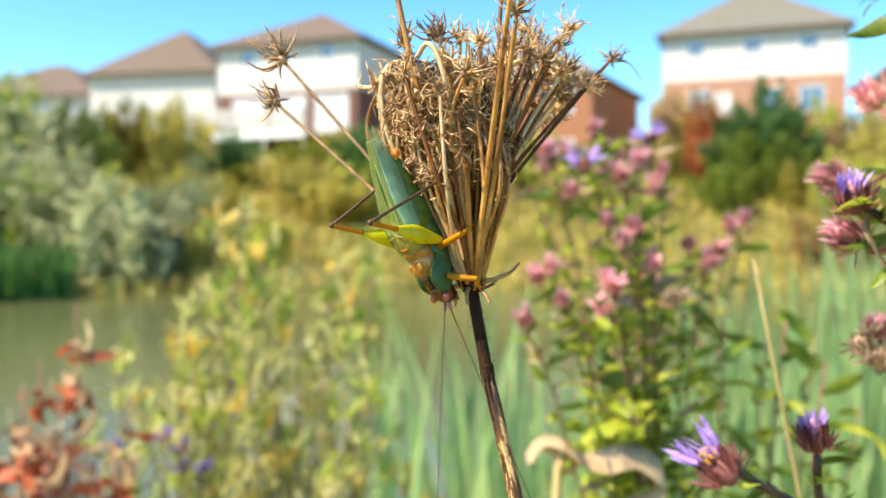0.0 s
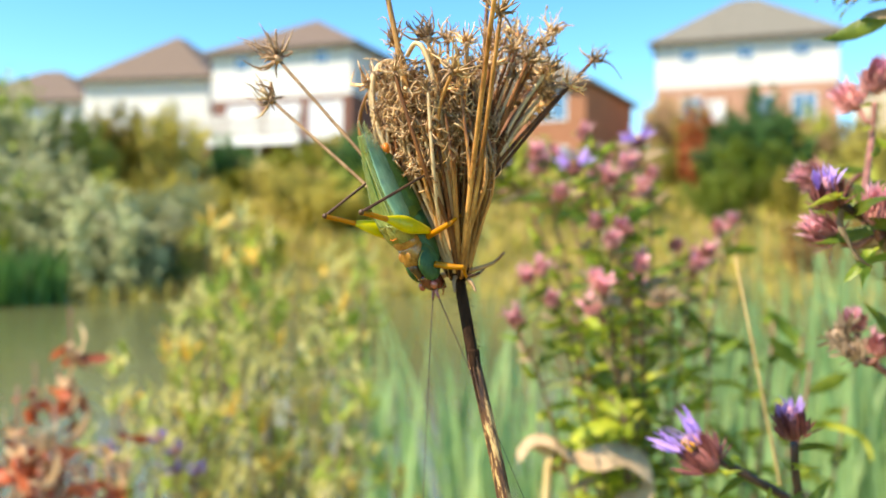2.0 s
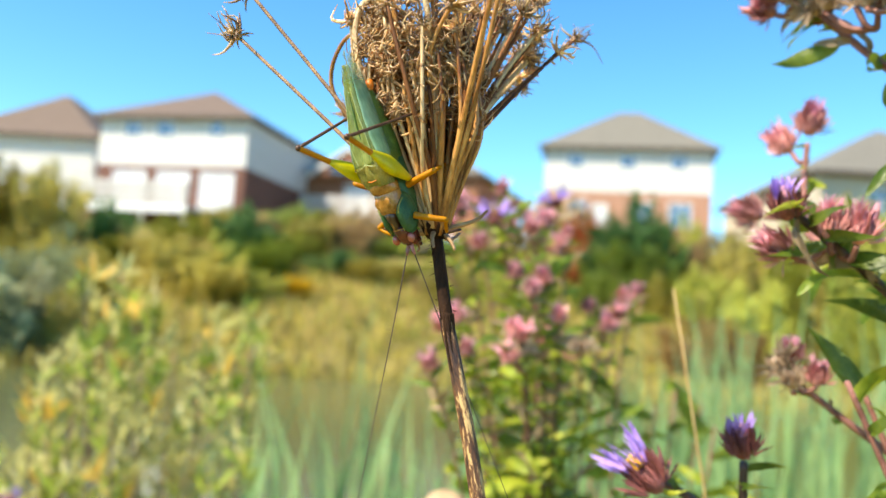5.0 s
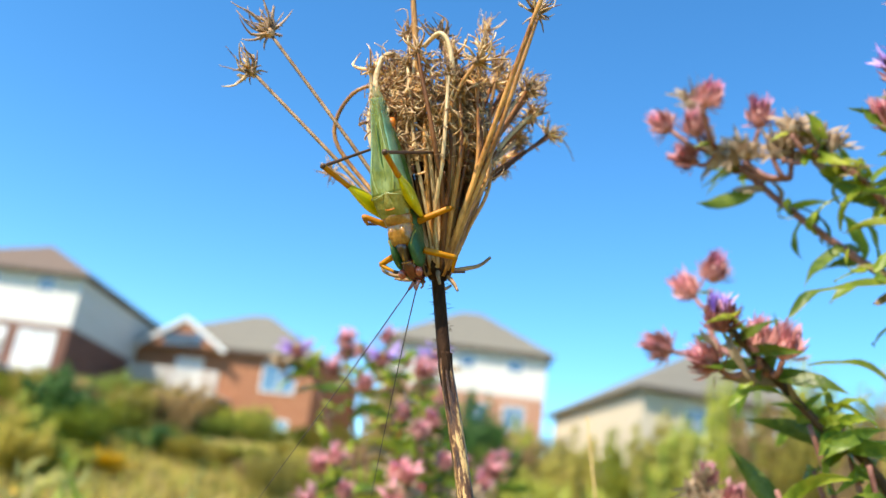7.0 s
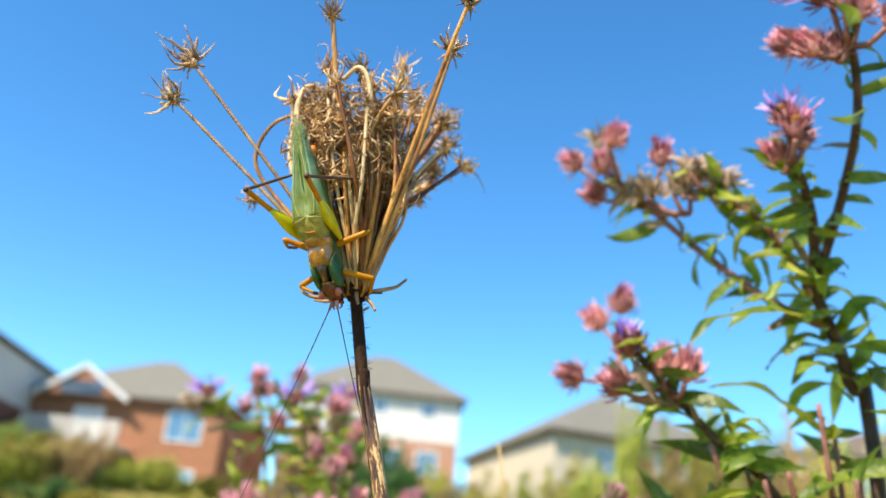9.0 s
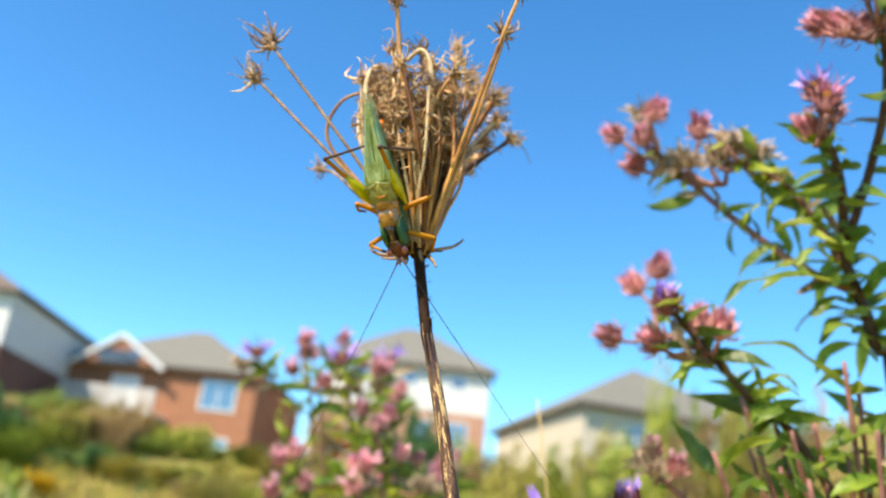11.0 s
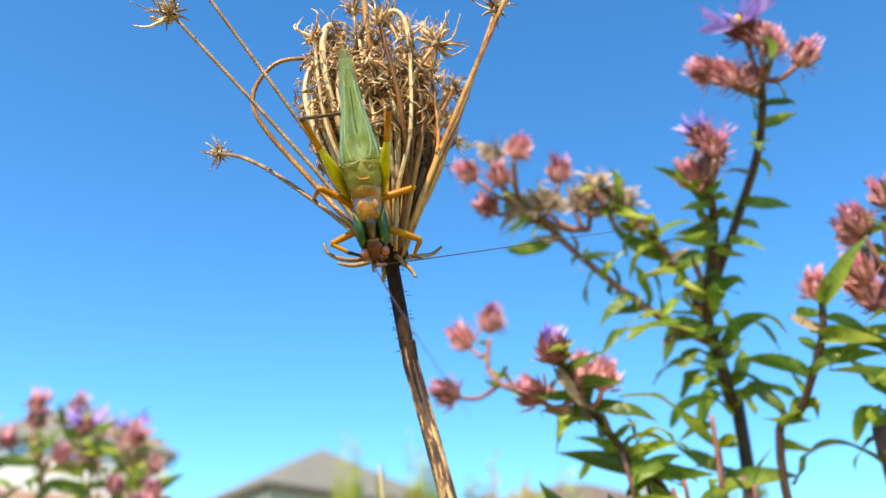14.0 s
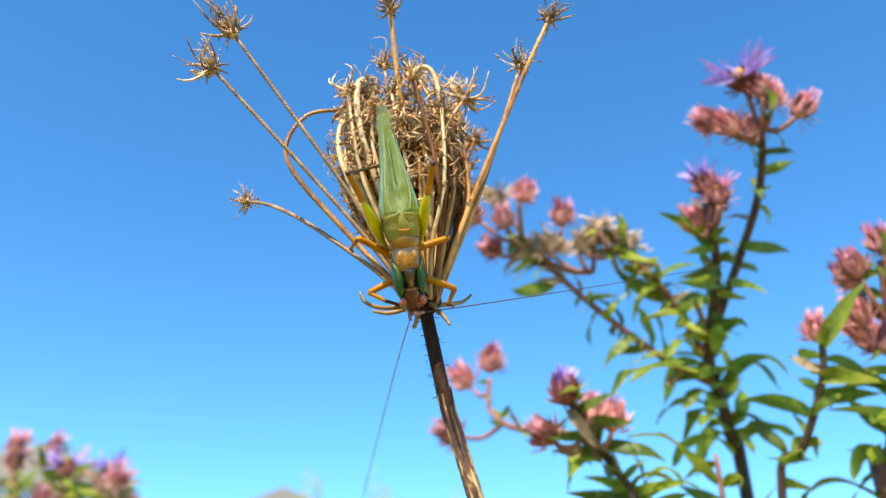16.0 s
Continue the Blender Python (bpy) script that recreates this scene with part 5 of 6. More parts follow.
def umbellet_mesh(seed, n, length, curl, fruit, material, open_=1.2):
    """A small umbel along +Z: tapered stalks that spread and curl like claws round a dark heart."""
    r = random.Random(seed)
    bm = bmesh.new()
    blob(bm, (0, 0, 0), (0.0008, 0.0008, 0.0007), 7, 5)
    for i in range(7):
        a = i * 0.9 + r.random()
        d = Vector((math.cos(a), math.sin(a), r.uniform(-0.8, 0.6)))
        tube(bm, curve([(0, 0, 0), d * 0.0013, d * 0.0020 + Vector((0, 0, -0.0006))], 2), [0.000002, 0.00022, 0.00018, 0.00012, 0.00005], 3)
    dark = len(bm.faces)
    for i in range(n):
        a, t = 2.4 * i + r.gauss(0, 0.3), r.uniform(0.1, open_)
        d = Vector((math.cos(a) * math.sin(t), math.sin(a) * math.sin(t), math.cos(t)))
        side = Vector((-math.sin(a), math.cos(a), 0)) * r.gauss(0, 0.5)
        up = Vector((0, 0, 1)) - d * 0.4
        ln = length * r.uniform(0.5, 1.25)
        c = curl * r.uniform(0.1, 1.4)
        p1, p2 = d * ln * 0.5, d * ln * (1 - 0.25 * abs(c)) + (up * c + side * 0.5) * ln * 0.45
        p1 += Vector((r.gauss(0, 1), r.gauss(0, 1), r.gauss(0, 1))) * ln * 0.10 * (1 + abs(curl))
        pts = curve([(0, 0, 0), p1, p2], 3)
        g = r.uniform(0.6, 1.25)
        tube(bm, pts, [0.000002] + [0.00005 + 0.00026 * g * (1 - q / 6) for q in range(1, 7)], 4)
        if r.random() < fruit:
            f = (pts[-1] - pts[-2]).normalized()
            blob(bm, pts[-1] + f * 0.0004, (0.00026, 0.00026, 0.0006), 5, 4, along(f).to_3x3())
    bmesh.ops.remove_doubles(bm, verts=[v for v in bm.verts if v.co.length < 0.000004], dist=0.00001)
    me = mesh_of("umbellet", bm, material)
    me.materials.append(M["umbellet_dark"])
    for f in me.polygons[:dark - 7]:
        f.material_index = 1
    return me


def curl_knot(verts, faces, r, at, size, n=19):
    """A knot of dry bracts and stalklets, rolled up like wood shavings, added to lists of vertices and faces."""
    for _ in range(n):
        o = at + Vector((r.gauss(0, 1), r.gauss(0, 1), r.gauss(0, 1))) * 0.0010 * size
        x = Vector((r.gauss(0, 1), r.gauss(0, 1), r.gauss(0, 1))).normalized()
        y = Matrix.Rotation(r.uniform(0, 6.28), 3, x) @ x.orthogonal().normalized()
        z = x.cross(y)
        rad, turn, wide = size * r.uniform(0.0006, 0.0021), r.uniform(1.2, 3.8), size * r.uniform(0.00008, 0.00026)
        drift = r.uniform(0.0001, 0.0006)
        k = len(verts)
        for i in range(8):
            t = turn * i / 7
            q = rad * (1 - 0.35 * i / 7)
            c = o + x * math.cos(t) * q + y * math.sin(t) * q + z * drift * t
            h = wide * (1.0 if i < 5 else 1.0 - 0.3 * (i - 4))
            out = (x * math.cos(t) + y * math.sin(t)) * h * 0.5
            verts += [c + z * h, c + out, c - z * h, c - out]
        faces += [(k + 4 * i + j, k + 4 * i + (j + 1) % 4, k + 4 * i + 4 + (j + 1) % 4, k + 4 * i + 4 + j) for i in range(7) for j in range(4)]


STARS = [umbellet_mesh(i, 24, 0.0046, 0.25, 0.06, M["umbellet"], 1.5) for i in range(3)]
DARKS = [umbellet_mesh(20 + i, 26, 0.0048, 0.3, 0.08, M["umbellet_dark"], 1.5) for i in range(2)]
NEST = [umbellet_mesh(40 + i, 18, 0.0046, 1.1, 0.08, M["umbellet"], 1.5) for i in range(4)]


def add_ray(pts, tip_mesh=None, size=1.0, thick=0.00038, axis=None, pale=False, dark=False, grey=False):
    line = curve(pts, 6)
    rod("ray", pts, (thick * 1.05, thick * 0.75), M["ray_pale" if pale else "ray_shaded" if dark else "ray_grey" if grey else "ray"], 6, 6)
    if tip_mesh:
        d = Vector(axis) if axis else line[-1] - line[-3]
        share("umbellet", tip_mesh, UMBEL, along(d, line[-1] - FOOT, rnd.uniform(0, 6.28)) @ Matrix.Diagonal((size, size, size, 1)))


def outer(tip, mesh, bow=0.0, size=1.0, thick=0.00046, bend=None):
    """One of the long outer rays, from the base to a known tip."""
    tip = Vector(tip)
    side = Vector((tip.x - BASE.x, tip.y - BASE.y, 0)).normalized()
    start = BASE + side * 0.0012
    if tip.x > 0.012:
        bow = -0.22 * (tip - start).xy.length
    mid = start.lerp(tip, 0.5) + side * bow
    pts = [start - Vector((0, 0, 0.001)), start.lerp(mid, 0.5) + side * bow * 0.3, mid, tip] if bend is None else [start - Vector((0, 0, 0.001)), *[Vector(b) for b in bend], tip]
    # rays on the right are painted dark, for the shade behind the nest
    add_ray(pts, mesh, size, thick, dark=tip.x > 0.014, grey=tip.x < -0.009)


outer((-0.0285, 0.1519, 1.0796), DARKS[0], -0.0012, 1.3, 0.00040)
outer((-0.0300, 0.1534, 1.0722), STARS[0], -0.0010, 1.15, 0.00040)
outer((-0.0105, 0.1713, 1.0651), STARS[1], 0, 0.85, 0.0004, [(0.0000, 0.1475, 1.0460), (-0.0060, 0.1575, 1.0560), (-0.0085, 0.1655, 1.0622)])
outer((-0.0078, 0.1383, 1.0895), DARKS[0], 0.0, 1.0, 0.00062, [(0.0008, 0.1400, 1.0540), (-0.0044, 0.1390, 1.0740)])
outer((0.0103, 0.1190, 1.0868), DARKS[1], 0.0, 1.0, 0.00048, [(0.0068, 0.1340, 1.0560), (0.0090, 0.1240, 1.0770)])
outer((0.0110, 0.1260, 1.0815), STARS[1], 0.0012, 1.0, 0.00045)
outer((0.0036, 0.1321, 1.0737), STARS[2], 0.0, 1.15, 0.00042, [(0.0042, 0.1375, 1.0520), (0.0012, 0.1350, 1.0655)])
outer((-0.0006, 0.1391, 1.0805), DARKS[0], 0.0, 1.1, 0.00045, [(0.0015, 0.1380, 1.0560), (0.0014, 0.1362, 1.0700)])
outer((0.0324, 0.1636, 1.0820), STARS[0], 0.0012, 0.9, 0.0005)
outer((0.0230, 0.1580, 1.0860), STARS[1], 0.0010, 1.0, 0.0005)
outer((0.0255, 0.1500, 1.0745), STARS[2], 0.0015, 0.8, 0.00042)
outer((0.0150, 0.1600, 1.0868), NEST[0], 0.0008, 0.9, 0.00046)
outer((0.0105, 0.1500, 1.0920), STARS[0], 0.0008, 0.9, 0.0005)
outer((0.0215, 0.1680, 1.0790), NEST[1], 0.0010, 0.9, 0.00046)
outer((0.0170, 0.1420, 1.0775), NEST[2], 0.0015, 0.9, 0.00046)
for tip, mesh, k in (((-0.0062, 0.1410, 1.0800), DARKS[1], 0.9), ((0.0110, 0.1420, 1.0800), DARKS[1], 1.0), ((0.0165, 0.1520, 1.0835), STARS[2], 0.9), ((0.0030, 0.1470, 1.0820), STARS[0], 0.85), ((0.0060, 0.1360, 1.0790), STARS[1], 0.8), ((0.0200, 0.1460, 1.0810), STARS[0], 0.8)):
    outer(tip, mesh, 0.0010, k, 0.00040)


def hairs_and_loops():
    # long thin bracts that trail from two of the outer umbellets
    rod("bract", [(-0.0285, 0.1519, 1.0796), (-0.0320, 0.1522, 1.0822), (-0.0362, 0.1525, 1.0838)], (0.00022, 0.00008), M["umbellet_dark"], 4)
    rod("bract", [(0.0324, 0.1636, 1.0820), (0.0360, 0.1640, 1.0812), (0.0385, 0.1648, 1.0782)], (0.00020, 0.00006), M["umbellet_dark"], 4)
    # a ray that bows out and back into the nest, and the pale one above the wings
    rod("ray", [BASE + Vector((-0.0012, 0.001, 0)), (-0.0040, 0.1510, 1.0530), (-0.0132, 0.1562, 1.0650), (-0.0120, 0.1540, 1.0735), (-0.0060, 0.1500, 1.0760)], (0.0005, 0.0003), M["ray"])
    rod("ray", [BASE + Vector((-0.0004, -0.0012, 0)), (0.0036, 0.1375, 1.0550), (0.0013, 0.1352, 1.0690), (-0.0006, 0.1345, 1.0765), (-0.0024, 0.1355, 1.0790), (-0.0040, 0.1385, 1.0775)], (0.0005, 0.0004), M["ray_pale"])
    rod("ray", [BASE + Vector((-0.0008, -0.0008, 0)), (-0.0050, 0.1420, 1.0560), (-0.0098, 0.1425, 1.0680), (-0.0098, 0.1430, 1.0755), (-0.0070, 0.1440, 1.0775), (-0.0045, 0.1450, 1.0745)], (0.0005, 0.0006), M["ray_pale"])
    rod("ray", [BASE + Vector((-0.0010, 0.0010, 0)), (-0.0055, 0.1465, 1.0560), (-0.0092, 0.1480, 1.0660), (-0.0078, 0.1475, 1.0740), (-0.0040, 0.1455, 1.0760)], (0.0005, 0.00045), M["ray_pale"])
    # bracts under the umbel
    for pts in (((0.0062, 0.1415, 1.0405), (0.0092, 0.1405, 1.0415), (0.0112, 0.1400, 1.0424), (0.0127, 0.1396, 1.0440)), ((0.0040, 0.1430, 1.0405), (0.0000, 0.1456, 1.0394), (-0.0026, 0.1472, 1.0400), (-0.0034, 0.1476, 1.0416)),
                ((0.0040, 0.1435, 1.0403), (0.0016, 0.1464, 1.0393), (-0.0006, 0.1478, 1.0394)), ((0.0060, 0.1412, 1.0400), (0.0072, 0.1402, 1.0385), (0.0078, 0.1396, 1.0372)), ((0.0055, 0.1440, 1.0405), (0.0080, 0.1475, 1.0395), (0.0100, 0.1500, 1.0410)), ((0.0045, 0.1408, 1.0400), (0.0040, 0.1390, 1.0388), (0.0042, 0.1380, 1.0372))):
        rod("bract", pts, (0.00046, 0.00022), M["ray_grey"], 5, 4)


hairs_and_loops()


def nest():
    """The inner rays that close like a bird's nest, and their curled umbellets."""
    r = random.Random(14)
    axis = Vector((-0.0060, 0.0028, 0.033))

    def spot(h, d, q):
        return BASE + axis * h + d * q

    def sunlit_share(d):
        """The share of bone-pale rays, highest towards the sun, whose light is painted into their colour."""
        return 0.65 if d.dot(Vector((-0.85, -0.52, 0))) > 0.45 else 0.10

    # thin rays in the heart of the cone, dark to put its shade into colour
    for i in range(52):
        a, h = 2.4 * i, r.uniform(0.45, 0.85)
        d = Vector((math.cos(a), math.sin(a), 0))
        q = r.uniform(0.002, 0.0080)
        rod("ray", [BASE + d * 0.0009, spot(h * 0.5, d, q * 0.5), spot(h, d, q)], (0.00040, 0.00026), M["ray_shaded"], 5)
    # rays of the cage, which bow out and lean back in under the curls
    for i in range(36):
        a = 2.4 * i + r.gauss(0, 0.3)
        d = Vector((math.cos(a), math.sin(a), 0))
        rad = r.uniform(0.0070, 0.0100) * (0.82 if 3.4 < a % 6.283 < 4.25 else 1.0)
        side = Vector((-d.y, d.x, 0)) * r.gauss(0, 0.0010)
        top = r.uniform(0.72, 1.0)
        line = [BASE + d * 0.0016, spot(0.22, d, rad * 0.50) + side * 0.3, spot(0.48, d, rad * 0.88) + side, spot(0.48 + 0.5 * (top - 0.48), d, rad * 1.02) + side * 1.4, spot(top, d, rad * r.uniform(0.55, 0.95)) + side]
        add_ray(line, r.choice(NEST) if r.random() < 0.5 else None, r.uniform(0.6, 0.85), r.uniform(0.00032, 0.00050), Vector((0, 0, 1)) - d * r.uniform(-0.1, 0.9), r.random() < sunlit_share(d), i % 5 == 0)
    # the curled umbellets, densest at the skin of the nest
    verts, faces = [], []
    for i in range(200):
        a, h = 2.4 * i + r.gauss(0, 0.4), r.uniform(0.50, 1.08)
        d = Vector((math.cos(a), math.sin(a), 0))
        wide = 0.0104 * (1 - 1.5 * abs(h - 0.76) ** 1.5) * (0.80 if 3.5 < a % 6.283 < 4.2 else 1.0)
        curl_knot(verts, faces, r, spot(h, d, wide * (0.35 + 0.65 * r.random() ** 0.45)) - FOOT, r.uniform(0.7, 1.2))
    me = bpy.data.meshes.new("curled_bract_tangle")
    me.from_pydata([tuple(v) for v in verts], [], faces)
    me.materials.append(M["curl"])
    me.shade_smooth()
    ob = new("curled_bract_tangle", me)
    ob.parent = UMBEL
    tagged(ob, "brown curled bracts tangled like a nest", kind="stuff")
    # rays that run up over the nest, with open stars
    for i in range(11):
        a = math.pi + 0.1 + 0.27 * i + r.gauss(0, 0.08)
        d = Vector((math.cos(a), math.sin(a), 0))
        rad = r.uniform(0.0078, 0.0088) if 3.4 < a % 6.283 < 4.25 else r.uniform(0.0100, 0.0116)
        side = Vector((-d.y, d.x, 0)) * r.gauss(0, 0.0014)
        h = r.uniform(0.90, 1.10)
        add_ray([BASE + d * 0.0017, spot(h * 0.25, d, rad * 0.5), spot(h * 0.55, d, rad * 0.9) + side, spot(h, d, rad * r.uniform(0.7, 1.0)) + side * 2], r.choice(STARS + NEST[:2]), r.uniform(0.6, 0.9), r.uniform(0.00032, 0.00046), None, r.random() < sunlit_share(d), i % 4 == 1)
    # rays of the far side, which rise steeply and then flare, with pale broken ends; two in three painted as if in
    # shade
    for i in range(30):
        tip = Vector((r.uniform(0.008, 0.024), r.uniform(0.143, 0.165), 0))
        far = (tip - Vector((BASE.x, BASE.y, 0))).length
        tip.z = 1.082 - 0.36 * max(0, far - 0.010) - r.uniform(0, 0.008)
        side = Vector((tip.x - BASE.x, tip.y - BASE.y, 0)).normalized()
        s = BASE + side * 0.0014
        up = tip.z - s.z
        line = [s] + [s + side * (far - 0.0014) * h ** 1.85 + Vector((0, 0, up * h)) for h in (0.3, 0.55, 0.8)] + [tip]
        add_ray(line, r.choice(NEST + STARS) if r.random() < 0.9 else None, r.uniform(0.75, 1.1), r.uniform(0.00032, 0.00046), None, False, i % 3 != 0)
        if far > 0.011 and i % 3 != 2:
            # the broken pale upper end of a ray
            rod("ray", [s + side * (far - 0.0014) * h ** 1.85 + Vector((0, 0, up * h)) for h in (0.62, 0.8, 1.0)], (0.00036, 0.00046), M["ray_pale"], 6)


nest()


# ---- the katydid ----
HEAD = Vector((-0.0010, 0.1385, 1.0383))
TAIL = Vector((-0.385, -0.151, 0.911)).normalized()
BACK = Vector((-0.584, -0.724, -0.366))
BACK = (BACK - TAIL * BACK.dot(TAIL)).normalized()
LEFT = BACK.cross(TAIL)
KATYDID = root("katydid", HEAD, "green katydid with brown head and yellow legs, clinging head down", "insect")


def at(r, n, u):
    """A place on the insect in millimetres: to its left, up from its back, towards its tail."""
    return (LEFT * r * 0.82 + BACK * n + TAIL * u) * 0.001


def loft(bm, sections, seg=18, power=2.0):
    """Rounded body through sections (u, centre n, half width, half height)."""
    rings = []
    for u, c, a, b in sections:
        ring = []
        for j in range(seg):
            t = 2 * math.pi * j / seg
            x, y = math.cos(t), math.sin(t)
            k = (abs(x) ** power + abs(y) ** power) ** (-1 / power)
            ring.append(bm.verts.new(at(a * x * k, c + b * y * k, u)))
        rings.append(ring)
    for p, q in zip(rings, rings[1:]):
        for j in range(seg):
            bm.faces.new((p[j], p[(j + 1) % seg], q[(j + 1) % seg], q[j]))
    bm.faces.new(rings[0][::-1])
    bm.faces.new(rings[-1])


def body(name, sections, material, label="", power=2.2):
    bm = bmesh.new()
    loft(bm, sections, 18, power)
    bmesh.ops.recalc_face_normals(bm, faces=bm.faces)
    return part(name, bm, material, KATYDID, label)


def limb(name, pts, rad, material, label="", parent=None, n=8, k=5):
    bm = bmesh.new()
    line = curve(pts, k)
    tube(bm, line, rad if not callable(rad) else [rad(i / (len(line) - 1)) for i in range(len(line))], n)
    return part(name, bm, material, parent or KATYDID, label)


body("head", [(-2.2, -3.9, 0.4, 0.4), (-1.9, -3.5, 1.0, 1.3), (-1.2, -2.8, 1.45, 2.0), (-0.2, -2.2, 1.65, 2.3), (0.8, -1.9, 1.75, 2.3), (1.6, -1.7, 1.7, 2.2)], M["head"], "dark red-brown head")
for s in (1, -1):
    bm = bmesh.new()
    blob(bm, at(1.75 * s, -0.75, -0.35), (0.00062, 0.00062, 0.00080), 12, 9, along(TAIL).to_3x3())
    part("eye", bm, M["eye"], KATYDID, "shiny orange-red eye")
    limb("palp", [at(0.5 * s, -3.4, -1.8), at(0.9 * s, -3.0, -2.6), at(0.6 * s, -2.5, -3.0)], (0.00022, 0.00014), M["pronotum"], n=6)
    limb("mandible", [at(0.3 * s, -3.6, -1.6), at(0.7 * s, -4.2, -2.2)], (0.0006, 0.0003), M["head"], n=7)
body("pronotum_band", [(1.2, -1.35, 0.8, 1.8), (2.0, -1.0, 0.95, 1.95), (3.2, -0.65, 1.15, 2.1), (4.5, -0.45, 1.6, 2.2)], M["thorax_dark"], "dark brown stripe on the front of the pronotum")
limb("collar", [at(-1.5, -0.55, 1.35), at(-0.8, 0.25, 1.3), at(0, 0.42, 1.3), at(0.8, 0.25, 1.3), at(1.5, -0.55, 1.35)], 0.00013, M["pronotum"], "pale front rim of the pronotum", n=6)
limb("midline", [at(0.05, 0.75, 1.6), at(-0.05, 1.05, 2.6), at(0.1, 1.35, 3.9)], (0.00022, 0.00012), M["pronotum"], "pale line along the pronotum", n=6)
body("pronotum", [(3.9, -0.9, 1.7, 2.1), (4.3, -0.6, 2.2, 2.4), (5.2, -0.4, 2.35, 2.35), (6.2, -0.35, 2.45, 2.3), (7.0, -0.35, 2.5, 2.15), (7.5, -0.4, 2.45, 2.0)], M["pronotum"], "shiny mottled amber pronotum")
body("pronotum_back", [(7.2, -0.3, 2.3, 1.9), (7.7, -0.2, 2.65, 2.2), (8.5, 0.0, 2.75, 2.3), (9.1, 0.1, 2.5, 2.1), (9.4, -0.2, 2.0, 1.6)], M["pronotum"], "tan hind rim of the pronotum")
for s in (1, -1):
    bm = bmesh.new()
    blob(bm, at(1.85 * s, -1.6, 3.6), (0.00095, 0.0026, 0.0034), 14, 10, Matrix((LEFT, BACK, TAIL)).transposed())
    part("side_lobe", bm, M["lobe"], KATYDID, "dark green side lobe of the pronotum")
    limb("lobe_edge", [at(1.55 * s, 0.1, 1.0), at(1.75 * s, 0.55, 2.4), at(2.0 * s, 0.8, 3.8), at(2.45 * s, 0.6, 5.0), at(2.75 * s, -0.6, 6.0)], (0.00010, 0.00014), M["wing_base"], "pale rim of the side lobe", n=6)
    bm = bmesh.new()
    blob(bm, at(1.1 * s, 1.66, 6.0), (0.00060, 0.00022, 0.0008), 10, 8, Matrix((LEFT, BACK, TAIL)).transposed())
    part("shoulder", bm, M["pronotum"], KATYDID, "brown pad on the pronotum")
    bm = bmesh.new()
    blob(bm, at(3.5 * s, 1.7, 11.9), (0.00022, 0.00022, 0.00026), 8, 6)
    part("wing_spot", bm, M["tibia"], KATYDID, "black dot at the wing joint")
body("thorax", [(1.5, -3.6, 1.5, 1.5), (3.5, -3.6, 2.2, 2.2), (6.0, -3.7, 2.5, 2.6), (9.0, -3.9, 2.2, 2.7), (12.0, -3.7, 2.1, 2.6)], M["lobe"])
body("abdomen", [(11.5, -3.6, 2.1, 2.6), (14.0, -3.7, 2.1, 2.7), (17.5, -3.7, 1.8, 2.4), (20.5, -3.6, 1.3, 1.9), (23.0, -3.5, 0.9, 1.3), (24.2, -3.5, 0.4, 0.5)], M["belly"], "dark green abdomen")
for u in (13.0, 14.8, 16.6, 18.4, 20.2):
    h = 2.75 - 0.13 * (u - 13)
    limb("abdomen_ring", [at(2.0 - 0.09 * (u - 13), -3.7, u), at(1.5 - 0.07 * (u - 13), -3.7 - h * 0.72, u), at(0, -3.7 - h, u), at(-1.5 + 0.07 * (u - 13), -3.7 - h * 0.72, u), at(-2.0 + 0.09 * (u - 13), -3.7, u)], 0.00009, M["wing_base"], "pale ring of the abdomen", n=5, k=3)
bm = bmesh.new()
blob(bm, at(-0.6, -3.9, 23.9), (0.0007, 0.0007, 0.0010), 8, 6)
part("cercus", bm, M["orange"], KATYDID, "orange tail tip")


def lerp_table(table, u):
    for (u0, *a), (u1, *b) in zip(table, table[1:]):
        if u <= u1:
            t = (u - u0) / (u1 - u0)
            return [p + (q - p) * t for p, q in zip(a, b)]
    return list(table[-1][1:])


# along the wing: u, height of the ridge, half width, depth of the side
WING = [(8.2, 1.9, 3.0, 2.2), (10.0, 2.4, 3.6, 2.9), (12.0, 2.6, 3.95, 3.2), (13.5, 2.7, 3.9, 3.5), (16.0, 2.55, 3.3, 3.8), (19.0, 2.0, 2.5, 3.8), (22.0, 1.4, 1.95, 3.4), (25.0, 0.8, 1.55, 2.8), (27.0, 0.4, 1.3, 2.1), (28.4, 0.1, 0.9, 1.2)]


